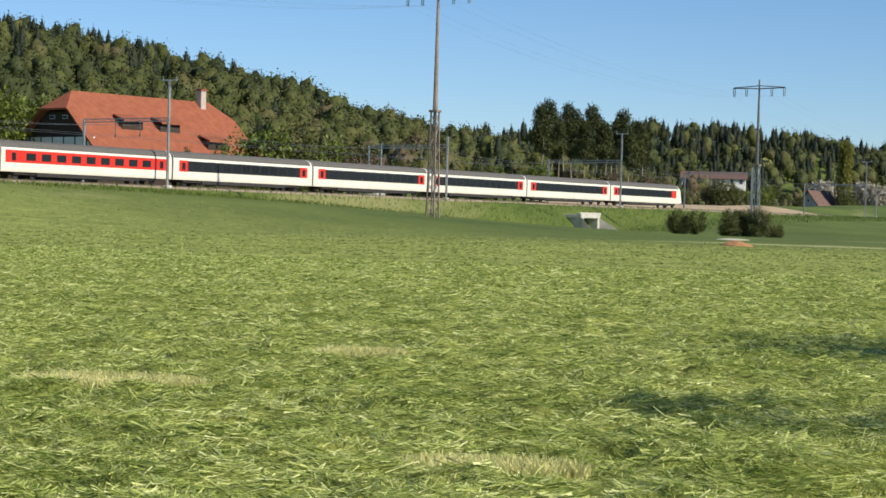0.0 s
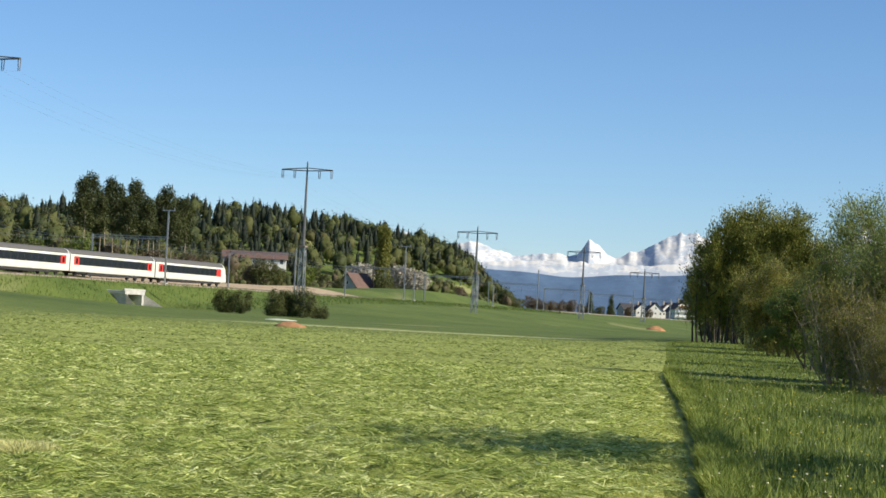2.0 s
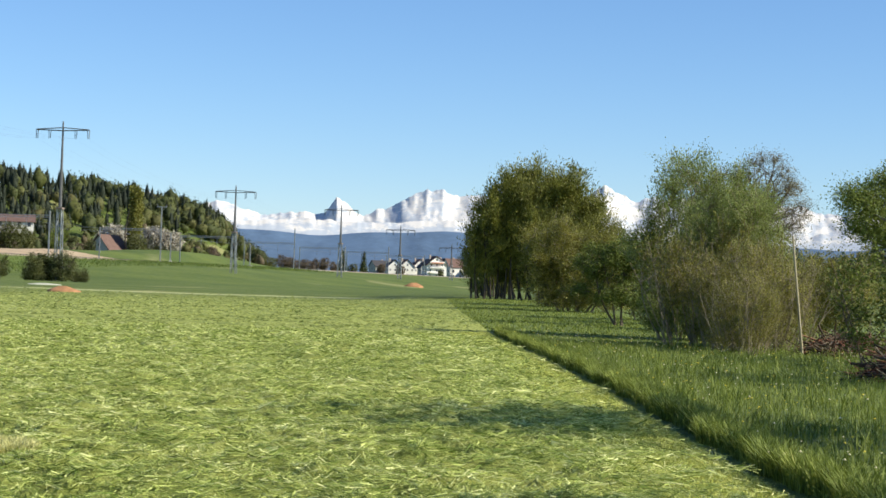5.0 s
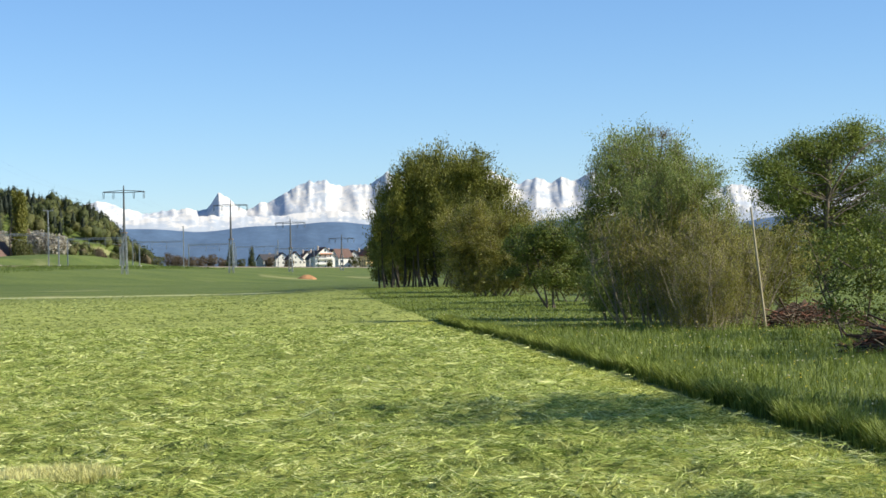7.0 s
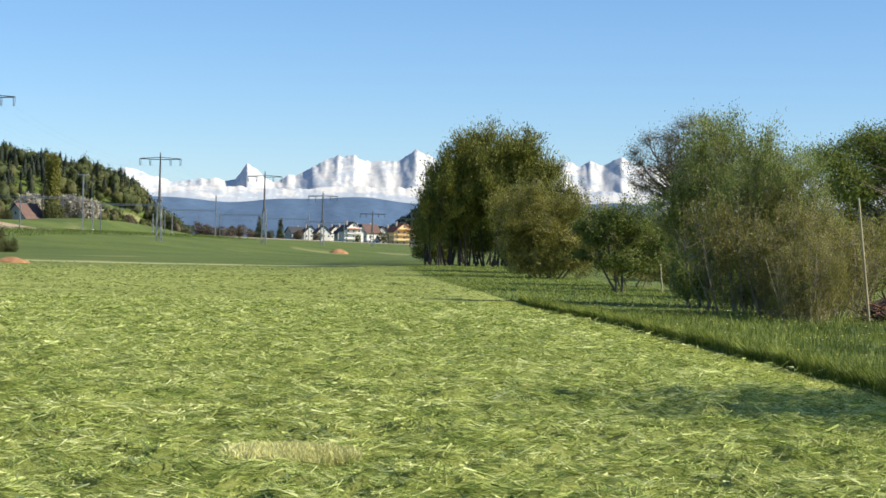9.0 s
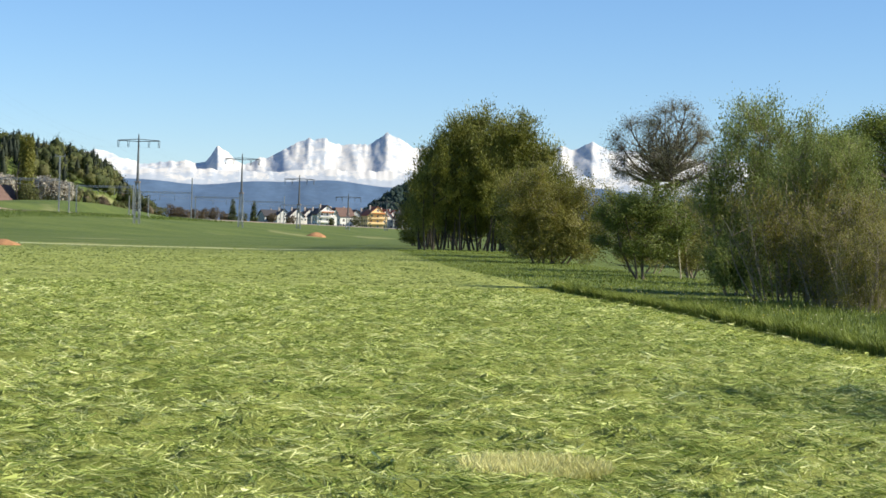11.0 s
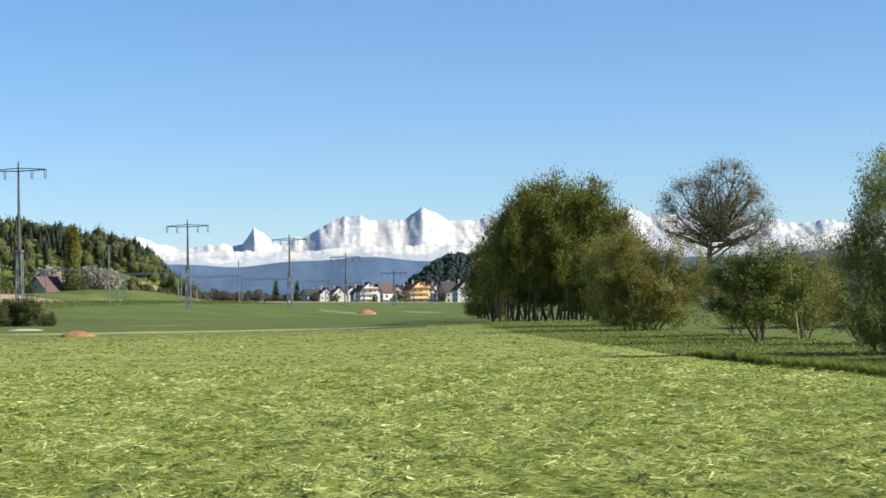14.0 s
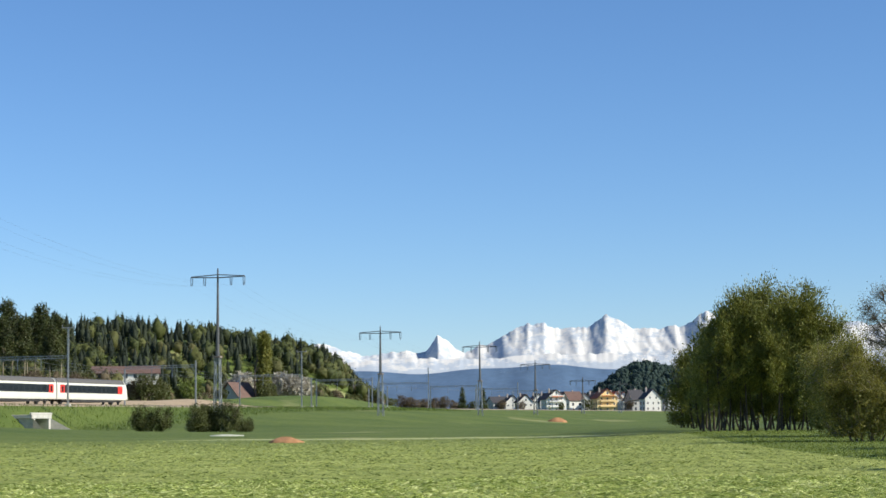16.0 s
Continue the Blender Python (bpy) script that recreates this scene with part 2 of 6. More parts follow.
MAT = {
    "ground": ground_material(),
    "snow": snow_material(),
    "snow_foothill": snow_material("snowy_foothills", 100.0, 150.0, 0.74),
    # aerial haze is put into the blue of the ridge
    "far_ridge": plain("haze_blue_wooded_ridge", (0.1, 0.155, 0.245), 1.0, grain=0.25, scale=0.006),
    "bark": plain("bark", (0.15, 0.12, 0.085), 0.95, grain=0.4, scale=4, bump=0.02),
    "dark_bark": plain("dark_willow_bark", (0.085, 0.068, 0.048), 0.95, grain=0.4, scale=4, bump=0.02),
    "pale_bark": plain("pale_twig_bark", (0.29, 0.24, 0.16), 0.9, grain=0.35, scale=4, bump=0.01),
    "willow": leaf("willow_leaves", (0.09, 0.098, 0.014), (0.275, 0.27, 0.045), 0.45, 0.2, extra=(0.46, 0.42, 0.13)),
    "thicket": leaf("thicket_leaves", (0.11, 0.14, 0.03), (0.37, 0.41, 0.11), 0.9, 0.45, extra=(0.38, 0.42, 0.2)),
    "olive": leaf("budding_leaves", (0.11, 0.11, 0.018), (0.36, 0.33, 0.07), 0.9, 0.4),
    "fresh": leaf("fresh_green_leaves", (0.07, 0.1, 0.013), (0.215, 0.25, 0.042), 0.8, 0.28),
    "spring": leaf("spring_green_leaves", (0.1, 0.13, 0.02), (0.31, 0.35, 0.07), 0.8, 0.35),
    "hedge": leaf("dark_hedge_leaves", (0.045, 0.055, 0.013), (0.13, 0.14, 0.035), 0.9, 0.2),
    "oak": leaf("young_oak_leaves", (0.15, 0.14, 0.075), (0.3, 0.28, 0.16), 0.3),
    "poplar": leaf("yellow_green_poplar_leaves", (0.16, 0.165, 0.03), (0.31, 0.3, 0.07), 0.4),
    "blossom": leaf("pale_blossom", (0.3, 0.27, 0.2), (0.62, 0.56, 0.46), 0.8),
    "spruce": leaf("spruce_needles", (0.045, 0.06, 0.023), (0.13, 0.145, 0.048), 0.25, 0.2, each=0.3),
    "beech": leaf("spring_forest_leaves", (0.06, 0.07, 0.02), (0.15, 0.15, 0.04), 0.13, 0.25, extra=(0.22, 0.17, 0.07), each=0.15),
    "tall_leaf": leaf("olive_forest_crowns", (0.035, 0.045, 0.014), (0.1, 0.11, 0.028), 0.2, 0.2, each=0.3),
    "forest_leaves": wood_leaf("mixed_spring_forest_leaves", ((0.05, (0.034, 0.044, 0.014)), (0.35, (0.057, 0.069, 0.017)), (0.62, (0.092, 0.1, 0.023)), (0.84, (0.112, 0.1, 0.034)), (0.97, (0.12, 0.092, 0.05)))),
    "forest_needles": wood_leaf("dark_forest_needles", ((0.1, (0.015, 0.022, 0.011)), (0.9, (0.036, 0.045, 0.019))), 0.06),
    "brown_wood": leaf("bare_budding_twigs", (0.1, 0.07, 0.04), (0.2, 0.15, 0.09), 0.3, 0.2),
    "hay": leaf("lying_cut_grass", (0.16, 0.22, 0.032), (0.6, 0.65, 0.175), 0.7, 0.3, 0.8, extra=(0.86, 0.86, 0.4), each=0.9),
    # far stalks: darker, greener copy of hay, self-shade put into the colour
    "shade_toned_hay": leaf("shade_toned_cut_grass", (0.08, 0.12, 0.02), (0.47, 0.51, 0.125), 0.35, 0.3, 0.8, extra=(0.7, 0.71, 0.29), each=0.8),
    "short_grass": leaf("clean_cut_stubble_grass", (0.3, 0.34, 0.055), (0.66, 0.66, 0.18), 0.7, 0.35, 0.7, each=0.7),
    "blade": leaf("standing_meadow_grass", (0.09, 0.125, 0.014), (0.3, 0.345, 0.055), 1.3, 0.3, 0.6, extra=(0.55, 0.53, 0.15)),
    "bank": leaf("rough_bank_grass", (0.075, 0.11, 0.018), (0.21, 0.27, 0.05), 0.3, 0.4, 0.7),
    "stubble": leaf("pale_dry_stubble", (0.55, 0.53, 0.19), (0.88, 0.83, 0.4), 1.0, 0.4, 0.8),
    "flower": plain("white_flower_heads", (0.78, 0.7, 0.42), 0.7),
    "dandelion": plain("yellow_flower_heads", (0.75, 0.6, 0.05), 0.7),
    "steel": plain("galvanised_steel", (0.45, 0.45, 0.43), 0.55, 0.4, scale=1.2),
    "rust_steel": plain("rust_stained_lattice_steel", (0.3, 0.235, 0.19), 0.7, 0.2, grain=0.35, scale=0.8),
    "pylon_steel": plain("grey_lattice_steel", (0.3, 0.31, 0.31), 0.65, 0.2, grain=0.25, scale=0.8),
    "dark_steel": plain("dark_crossarm_steel", (0.13, 0.13, 0.13), 0.7, 0.1),
    "glass_brown": plain("porcelain_insulator", (0.2, 0.2, 0.2), 0.3),
    "concrete": plain("weathered_concrete", (0.55, 0.52, 0.46), 0.9, grain=0.3, scale=1.0, bump=0.01),
    "ballast": plain("tan_gravel_ballast", (0.36, 0.29, 0.2), 0.95, grain=0.35, scale=1.5, bump=0.05),
    "rail": plain("rail_steel", (0.2, 0.15, 0.12), 0.5, 0.6),
    "wire": plain("conductor_wire", (0.2, 0.22, 0.24), 0.5, 0.5),
    "white_paint": plain("white_coach_paint", (0.74, 0.7, 0.6), 0.45, grain=0.1, scale=0.6),
    "red_paint": plain("red_coach_paint", (0.62, 0.035, 0.02), 0.35, grain=0.12, scale=0.6),
    "black_paint": plain("black_window_band", (0.02, 0.02, 0.023), 0.25, grain=0.2),
    "coach_glass": plain("tinted_coach_window", (0.012, 0.014, 0.017), 0.12, grain=0.2),
    "coach_roof": plain("grey_coach_roof", (0.13, 0.12, 0.11), 0.7, grain=0.25),
    "underframe": plain("grimy_underframe", (0.045, 0.042, 0.04), 0.85, grain=0.35),
    "tile": plain("red_clay_roof_tiles", (0.31, 0.1, 0.05), 0.85, grain=0.3, scale=0.9, bump=0.03),
    "brown_tile": plain("brown_roof_tiles", (0.16, 0.1, 0.08), 0.85, grain=0.3, scale=0.9),
    "dark_tile": plain("dark_grey_roof_tiles", (0.07, 0.065, 0.07), 0.8, grain=0.3),
    "timber": plain("dark_weathered_timber", (0.055, 0.04, 0.03), 0.9, grain=0.4, scale=2.0),
    "render_white": plain("white_rendered_wall", (0.78, 0.75, 0.68), 0.9, grain=0.1, scale=0.4),
    "render_yellow": plain("cream_yellow_rendered_wall", (0.8, 0.6, 0.3), 0.9, grain=0.1, scale=0.4),
    "render_grey": plain("grey_rendered_wall", (0.45, 0.44, 0.42), 0.9, grain=0.12, scale=0.4),
    "pane": plain("window_glass", (0.05, 0.06, 0.075), 0.1),
    "awning": plain("orange_awning_cloth", (0.62, 0.16, 0.05), 0.8),
    "brick": plain("chimney_render", (0.5, 0.42, 0.36), 0.9, grain=0.2),
    "soil": plain("dry_tan_soil_heap", (0.42, 0.22, 0.1), 0.95, grain=0.4, scale=1.5, bump=0.06),
    "bare": plain("bare_tan_field", (0.45, 0.34, 0.21), 0.95, grain=0.25, scale=0.15),
    "lime": plain("pale_scattered_straw", (0.55, 0.55, 0.42), 0.95, grain=0.3, scale=1.0),
    "pole_wood": plain("yellowish_wooden_pole", (0.45, 0.38, 0.24), 0.8, grain=0.3, scale=2.0),
    "brush": plain("dry_reddish_brushwood", (0.085, 0.06, 0.038), 1.0, grain=0.4, scale=5),
    "red_twig": plain("dry_reddish_twigs", (0.26, 0.12, 0.07), 0.95, grain=0.4, scale=6),
    "dark_wood_far": plain("dark_distant_wood", (0.035, 0.055, 0.045), 0.95, grain=0.4, scale=0.05),
}

# ---------------------------------------------------------------- mesh helpers


def mesh_of(name, verts, faces, smooth=False, tone=None):
    """A mesh from an array of places and one array of faces (all triangles or all quads)."""
    verts, faces = np.asarray(verts, np.float32), np.asarray(faces, np.int32)
    me = bpy.data.meshes.new(name)
    count, k = faces.shape
    me.vertices.add(len(verts))
    me.vertices.foreach_set("co", verts.ravel())
    me.loops.add(count * k)
    me.loops.foreach_set("vertex_index", faces.ravel())
    me.polygons.add(count)
    me.polygons.foreach_set("loop_start", np.arange(0, count * k, k, dtype=np.int32))
    if smooth:
        me.polygons.foreach_set("use_smooth", np.ones(count, bool))
    me.update(calc_edges=True)
    if tone is not None:
        me.attributes.new("tone", "FLOAT", "POINT").data.foreach_set("value", np.asarray(tone, np.float32))
    return me


def linked(name, me, material, parent=None, label=""):
    if material and not me.materials:
        me.materials.append(material)
    ob = new(name, me)
    ob.parent = parent
    return tagged(ob, label)


def part(name, bm, material, parent=None, label=""):
    me = bpy.data.meshes.new(name)
    bm.normal_update()
    bm.to_mesh(me)
    bm.free()
    return linked(name, me, material, parent, label)


def thing(name, at, label, category, group="", turn=0.0):
    ob = new(name)
    ob.empty_display_size = 0.3
    ob.matrix_basis = pose(*at, 0, 0, turn)
    return tagged(ob, label, category, group)


def box(bm, x0, x1, y0, y1, z0, z1, bevel=0.0):
    m = Matrix.Translation(((x0 + x1) / 2, (y0 + y1) / 2, (z0 + z1) / 2)) @ Matrix.Diagonal((x1 - x0, y1 - y0, z1 - z0, 1))
    made = bmesh.ops.create_cube(bm, size=1, matrix=m)["verts"]
    if bevel:
        edges = list({e for v in made for e in v.link_edges})
        bmesh.ops.bevel(bm, geom=edges, offset=bevel, segments=1, affect="EDGES")
    return bm


def bar(bm, a, b, r, r2=None, sides=6):
    """A round bar from a to b."""
    a, b = Vector(a), Vector(b)
    way = b - a
    m = Matrix.Translation((a + b) / 2) @ way.to_track_quat("Z", "Y").to_matrix().to_4x4()
    bmesh.ops.create_cone(bm, cap_ends=True, segments=sides, radius1=r, radius2=r if r2 is None else r2, depth=way.length, matrix=m)
    return bm


def prism(bm, outline, x0, x1):
    """The outline in y and z, drawn out along x."""
    near = [bm.verts.new((x0, y, z)) for y, z in outline]
    far = [bm.verts.new((x1, y, z)) for y, z in outline]
    bm.faces.new(near[::-1])
    bm.faces.new(far)
    for i in range(len(outline)):
        j = (i + 1) % len(outline)
        bm.faces.new((near[i], near[j], far[j], far[i]))
    return bm


def tubes(paths, radii, sides=5):
    """Tapered tubes along paths: arrays of quads."""
    verts, faces, base = [], [], 0
    ring = np.linspace(0, 2 * np.pi, sides, endpoint=False)
    for path, (r0, r1) in zip(paths, radii):
        path = np.asarray(path, float)
        k = len(path)
        way = np.gradient(path, axis=0)
        way /= np.linalg.norm(way, axis=1, keepdims=True) + 1e-9
        side = np.cross(way, np.where(np.abs(way[:, 2:3]) > 0.9, (1.0, 0, 0), (0, 0, 1.0)))
        side /= np.linalg.norm(side, axis=1, keepdims=True) + 1e-9
        up = np.cross(side, way)
        r = np.linspace(r0, r1, k)[:, None, None]
        pts = path[:, None] + r * (np.cos(ring)[None, :, None] * side[:, None] + np.sin(ring)[None, :, None] * up[:, None])
        verts.append(pts.reshape(-1, 3))
        a = base + np.arange(k - 1)[:, None] * sides + np.arange(sides)[None]
        b = base + np.arange(k - 1)[:, None] * sides + (np.arange(sides)[None] + 1) % sides
        faces.append(np.stack([a, b, b + sides, a + sides], -1).reshape(-1, 4))
        base += k * sides
    return np.concatenate(verts), np.concatenate(faces)


def leaves(rng, at, way, length, width, spread=0.8, hub=None):
    """Leaf-shaped quads at places, pointing roughly along way."""
    n = len(at)
    d = way + rng.normal(0, spread, (n, 3))
    d /= np.linalg.norm(d, axis=1, keepdims=True) + 1e-9
    face = rng.normal(0, 1, (n, 3))
    if hub is not None:
        out = (at - hub) / (np.linalg.norm(at - hub, axis=1, keepdims=True) + 1e-9)
        face = face * 0.5 + out + (0, 0, 0.25)
    s = np.cross(d, face)
    s /= np.linalg.norm(s, axis=1, keepdims=True) + 1e-9
    k = rng.uniform(0.6, 1.3, (n, 1))
    l, w = d * length * k, s * width * k
    v = np.stack([at, at + l * 0.45 + w * 0.5, at + l, at + l * 0.45 - w * 0.5], 1)
    return v.reshape(-1, 3), np.arange(4 * n).reshape(-1, 4)


def bent(rng, a, b, bend, k=6, lift=0.0):
    t = np.linspace(0, 1, k)[:, None]
    a, b = np.asarray(a, float), np.asarray(b, float)
    mid = rng.normal(0, bend, 3) * np.linalg.norm(b - a) + (0, 0, lift)
    return a + (b - a) * t + mid * (4 * t * (1 - t))


def in_blobs(rng, blobs, n, low, high):
    """Places inside ellipsoids (x, y, z, rx, ry, rz, share), between two fractions of their radius."""
    share = np.array([b[6] for b in blobs], float)
    pick = np.array(blobs)[rng.choice(len(blobs), n, p=share / share.sum())]
    d = rng.normal(0, 1, (n, 3))
    d /= np.linalg.norm(d, axis=1, keepdims=True)
    return pick[:, :3] + d * pick[:, 3:6] * rng.uniform(low, high, (n, 1)) ** 0.7


def grow(seed, stems, blobs, limbs, twigs, per_twig, leaf_size, droop=0.0, stem_r=0.12, limb_r=0.05, twig_r=0.012,
         bend=0.08, spread=0.8, shell=(0.45, 1.0), lowest=0.1, along=0.3, scatter=0.12, bare=0.5, sprays=0, spray=(0.4, 0.4)):
    """Wood and foliage of a tree or bush: stems, limbs that reach into the crown, twigs to its skin, leaves along the twigs."""
    rng = np.random.default_rng(seed)
    paths, radii, nodes = [], [], []
    for a, b in stems:
        p = bent(rng, a, b, bend, 9)
        paths.append(p)
        radii.append((stem_r, stem_r * 0.3))
        nodes.append(p[1:])
    stem_pts = np.concatenate(nodes)
    targets = in_blobs(rng, blobs, limbs, 0.25, 0.8)
    limb_pts = [stem_pts]
    for q in targets:
        cost = np.linalg.norm(stem_pts - q, axis=1) + 2.2 * np.maximum(0, stem_pts[:, 2] - q[2] + 0.35 * np.linalg.norm((stem_pts - q)[:, :2], axis=1))
        a = stem_pts[cost.argmin()]
        p = bent(rng, a, q, bend, 7)
        paths.append(p)
        radii.append((limb_r, limb_r * 0.25))
        limb_pts.append(p[2:])
    limb_pts = np.concatenate(limb_pts)
    ends = in_blobs(rng, blobs, twigs, *shell)
    if sprays:                                   # most twigs gather in sprays, with gaps between them
        hubs = in_blobs(rng, blobs, sprays, *shell)
        few = twigs * 4 // 5
        ends[:few] = hubs[rng.integers(0, sprays, few)] + np.clip(rng.normal(0, 1, (few, 3)), -1.5, 1.5) * (spray[0], spray[0], spray[1])
    ends[:, 2] = np.maximum(ends[:, 2], lowest + rng.uniform(0, 0.5, len(ends)))
    at, way, thin = [], [], []
    for q in ends:
        gap = limb_pts - q
        a = limb_pts[((gap ** 2).sum(1) + np.maximum(0, gap[:, 2]) * 0.8).argmin()]
        p = bent(rng, a, q, bend, 5, 0.06 * np.linalg.norm(q - a))
        p[-1, 2] -= droop
        p[-2, 2] -= droop * 0.35
        if rng.uniform() < bare:
            thin.append(p[[0, 2, 4]])
        t = rng.uniform(along, 1.0, per_twig) * 3.999
        i = t.astype(int)
        at.append(p[i] + (p[i + 1] - p[i]) * (t - i)[:, None] + rng.normal(0, scatter, (per_twig, 3)))
        w = p[i + 1] - p[i]
        way.append(w / (np.linalg.norm(w, axis=1, keepdims=True) + 1e-9) - np.array((0, 0, 0.1 + droop)))
    at = np.concatenate(at)
    at[:, 2] = np.maximum(at[:, 2], 0.03)
    v0, f0 = tubes(paths, radii, 4)
    v1, f1 = tubes(thin, [(twig_r, twig_r * 0.3)] * len(thin), 3)
    wood = np.concatenate([v0, v1]), np.concatenate([f0, f1 + len(v0)])
    return wood, leaves(rng, at, np.concatenate(way), *leaf_size, spread, at.mean(0) - (0, 0, 1.0))


def tree_thing(name, at, wood, foliage, bark, crown_mat, label, category, group="", turn=0.0, scale=1.0):
    ob = thing(name, at, label, category, group, turn)
    ob.scale = (scale, scale, scale)
    linked("trunk", mesh_of("trunk", *wood, smooth=True), MAT[bark], ob)
    linked("crown", mesh_of("crown", *foliage), MAT[crown_mat], ob)
    return ob


# ---------------------------------------------------------------- the lie of the land
LEAN = 0.2106                     # the railway runs along (LEAN, 1)
ACROSS = 0.978


def track_x(y):
    return -113.4 + LEAN * (y - 175.5)


def smooth(v, a, b):
    t = np.clip((v - a) / (b - a), 0, 1)
    return t * t * (3 - 2 * t)


def meadow_edge(y):
    """Where the uncut meadow begins."""
    return -0.75 - 0.75 * smooth(y, 7, 15) - 0.75 * smooth(y, 22, 62) - 0.5 * smooth(y, 70, 140) + 3.5 * (1 - smooth(y, 2, 7))


def ridge_far(y):
    return 300 - 150 * smooth(y, 480, 1000)


def land(x, y):
    """The height of the ground."""
    x, y = np.asarray(x, float), np.asarray(y, float)
    u = (x - track_x(y)) * ACROSS
    slope = 4.0 * (1 - smooth(u, 5, 64))
    dip = 0.95 * np.exp(-((y - 258) / 58.0) ** 2) * smooth(u, -40, 0)
    z = slope * (1 - dip)
    z = z + 4.6 * smooth(y, 440, 640) * smooth(u, 30, 110) * (1 - smooth(y, 900, 1500))
    z = z + 4.2 * smooth(y, 260, 480) * smooth(x, 45, 140)
    # embankment of the line
    z = np.maximum(z, np.minimum(4.0, 4.0 - (np.abs(u) - 6.0) / 1.7))
    # gentle rise at the willows
    z = z + 0.38 * smooth(y, 95, 150) * smooth(x, -13, 1) * (1 - smooth(y, 200, 320)) * (1 - smooth(x, 30, 60))
    # gully that leads out of the culvert, and the field that rises behind the line
    z = z - 1.7 * np.exp(-((y + u * 0.206 - 269.5) / 4.0) ** 2) * smooth(u, 9.0, 11.0) * (1 - smooth(u, 13, 24))
    z = z + 1.4 * smooth(-u, 8, 28) * smooth(y, 285, 320) * (1 - smooth(y, 430, 470))
    # knoll beyond the line
    z = z + 4.0 * np.exp(-(((u + 30) / 24.0) ** 2)) * np.exp(-((y - 500) / 60.0) ** 2) * smooth(-u, 6, 24)
    # wooded hills beyond the line
    w = -u
    tall = np.where(y < 470, 46.0, 46.0 * np.exp(-((y - 470) / 88.0) ** 2)) + 34 * np.exp(-((y - 790) / 180.0) ** 2) + 10 * np.exp(-((y - 1020) / 90.0) ** 2)
    bearing = np.degrees(np.arctan2(x + 13.9, y - 9.7))
    z = z + tall * smooth(w, 45, ridge_far(y)) * smooth(y, 60, 300) * (1 - smooth(bearing, -6.5, -4.2))
    # wooded hill at the end of the valley
    z = z + 30 * np.exp(-((x - 72) / 38.0) ** 2 - ((y - 1560) / 200.0) ** 2) + 27 * np.exp(-((x - 145) / 55.0) ** 2 - ((y - 1580) / 200.0) ** 2)
    # small unevenness
    z = z + 0.02 * np.sin(x * 0.9 + y * 0.31) * np.sin(y * 0.7 - x * 0.2) + 0.03 * np.sin(x * 0.23 + 1.3) * np.sin(y * 0.19)
    return z


def height(x, y):
    return float(land(x, y))

# ---------------------------------------------------------------- the ground, one sheet to the horizon


def spread_out(*runs):
    out = []
    for a, b, n in runs:
        out.append(np.linspace(a, b, n, endpoint=False))
    return np.concatenate(out)


us = np.concatenate([spread_out((-4200, -700, 12), (-700, -330, 12), (-330, -60, 34), (-60, -16, 22), (-16, 16, 26), (16, 60, 16), (60, 100, 12),
                                (100, 175, 50), (175, 260, 20), (260, 700, 22), (700, 4200, 14)), [4200]])
ys = np.concatenate([spread_out((-300, -20, 14), (-20, 90, 64), (90, 340, 70), (340, 620, 56), (620, 1300, 40), (1300, 2200, 22), (2200, 5200, 8)), [5200]])
uu, yy = np.meshgrid(us, ys)
xx = track_x(yy) + uu / ACROSS
zz = land(xx, yy)
cols, rows_n = len(us), len(ys)
i = (np.arange(rows_n - 1)[:, None] * cols + np.arange(cols - 1)[None]).ravel()
ground = linked("ground", mesh_of("ground", np.stack([xx, yy, zz], -1).reshape(-1, 3), np.stack([i, i + 1, i + cols + 1, i + cols], -1), True), MAT["ground"])
tagged(ground, "mown green hay field rising to a railway bank and hills", "ground", kind="structure")

# ---------------------------------------------------------------- snow mountains, far ridge
# degrees to the right of +y, degrees above the shoulder of the range, reach to the left and to the right in degrees, of each summit
SUMMITS = [(-8.6, 0.5, 1.2, 1.0), (-6.62, 0.42, 0.7, 1.1), (-3.9, 0.1, 0.7, 0.6), (-2.92, 0.62, 0.36, 0.85), (-1.65, 0.12, 0.4, 0.4), (-0.9, 0.16, 0.5, 0.5), (-0.12, 0.27, 0.9, 0.6),
           (0.38, 0.17, 0.4, 0.3), (1.4, 0.1, 0.5, 0.4), (2.27, 0.44, 0.6, 1.0), (3.6, 0.06, 0.3, 0.4), (4.4, 0.1, 0.4, 0.3), (5.35, 0.52, 0.8, 1.1), (6.9, 0.22, 0.5, 0.5), (7.7, 0.2, 0.4, 0.4),
           (8.65, 0.4, 0.7, 0.7), (9.7, 0.16, 0.5, 0.7), (11.2, 0.15, 0.9, 0.7), (13.0, 0.16, 0.8, 1.0), (14.6, 0.15, 0.8, 0.8), (16.5, 0.2, 1.0, 0.8), (19.0, 0.2, 1.2, 1.0), (22, 0.3, 1.4, 1.2)]
FAR_EYE = (-7.0, 4.5)


def flank(az, a, left, right):
    """1 on the bearing of a summit, falling to 0 on both sides."""
    return 1 - np.clip(np.where(az < a, (a - az) / left, (az - a) / right), 0, 1)


def crest(az):
    out = 2.0 + 0.7 * smooth(az, -2.3, 0.3) - 0.35 * smooth(az, 9.5, 14)
    for a, e, left, right in SUMMITS:
        out = out + e * flank(az, a, left, right) ** 1.1
    return out


def buttress(az, t):
    """How far the ribs below the summits stand out towards the field, in metres."""
    out = np.zeros_like(az)
    for n, (a, e, left, right) in enumerate(SUMMITS):
        lean = (1 - t) * (0.5 if n % 2 else -0.35)
        out = out + 14 * min(left, right) ** 0.5 * (0.4 + e) * flank(az - lean, a, left * 1.2, right * 1.2)
    return out


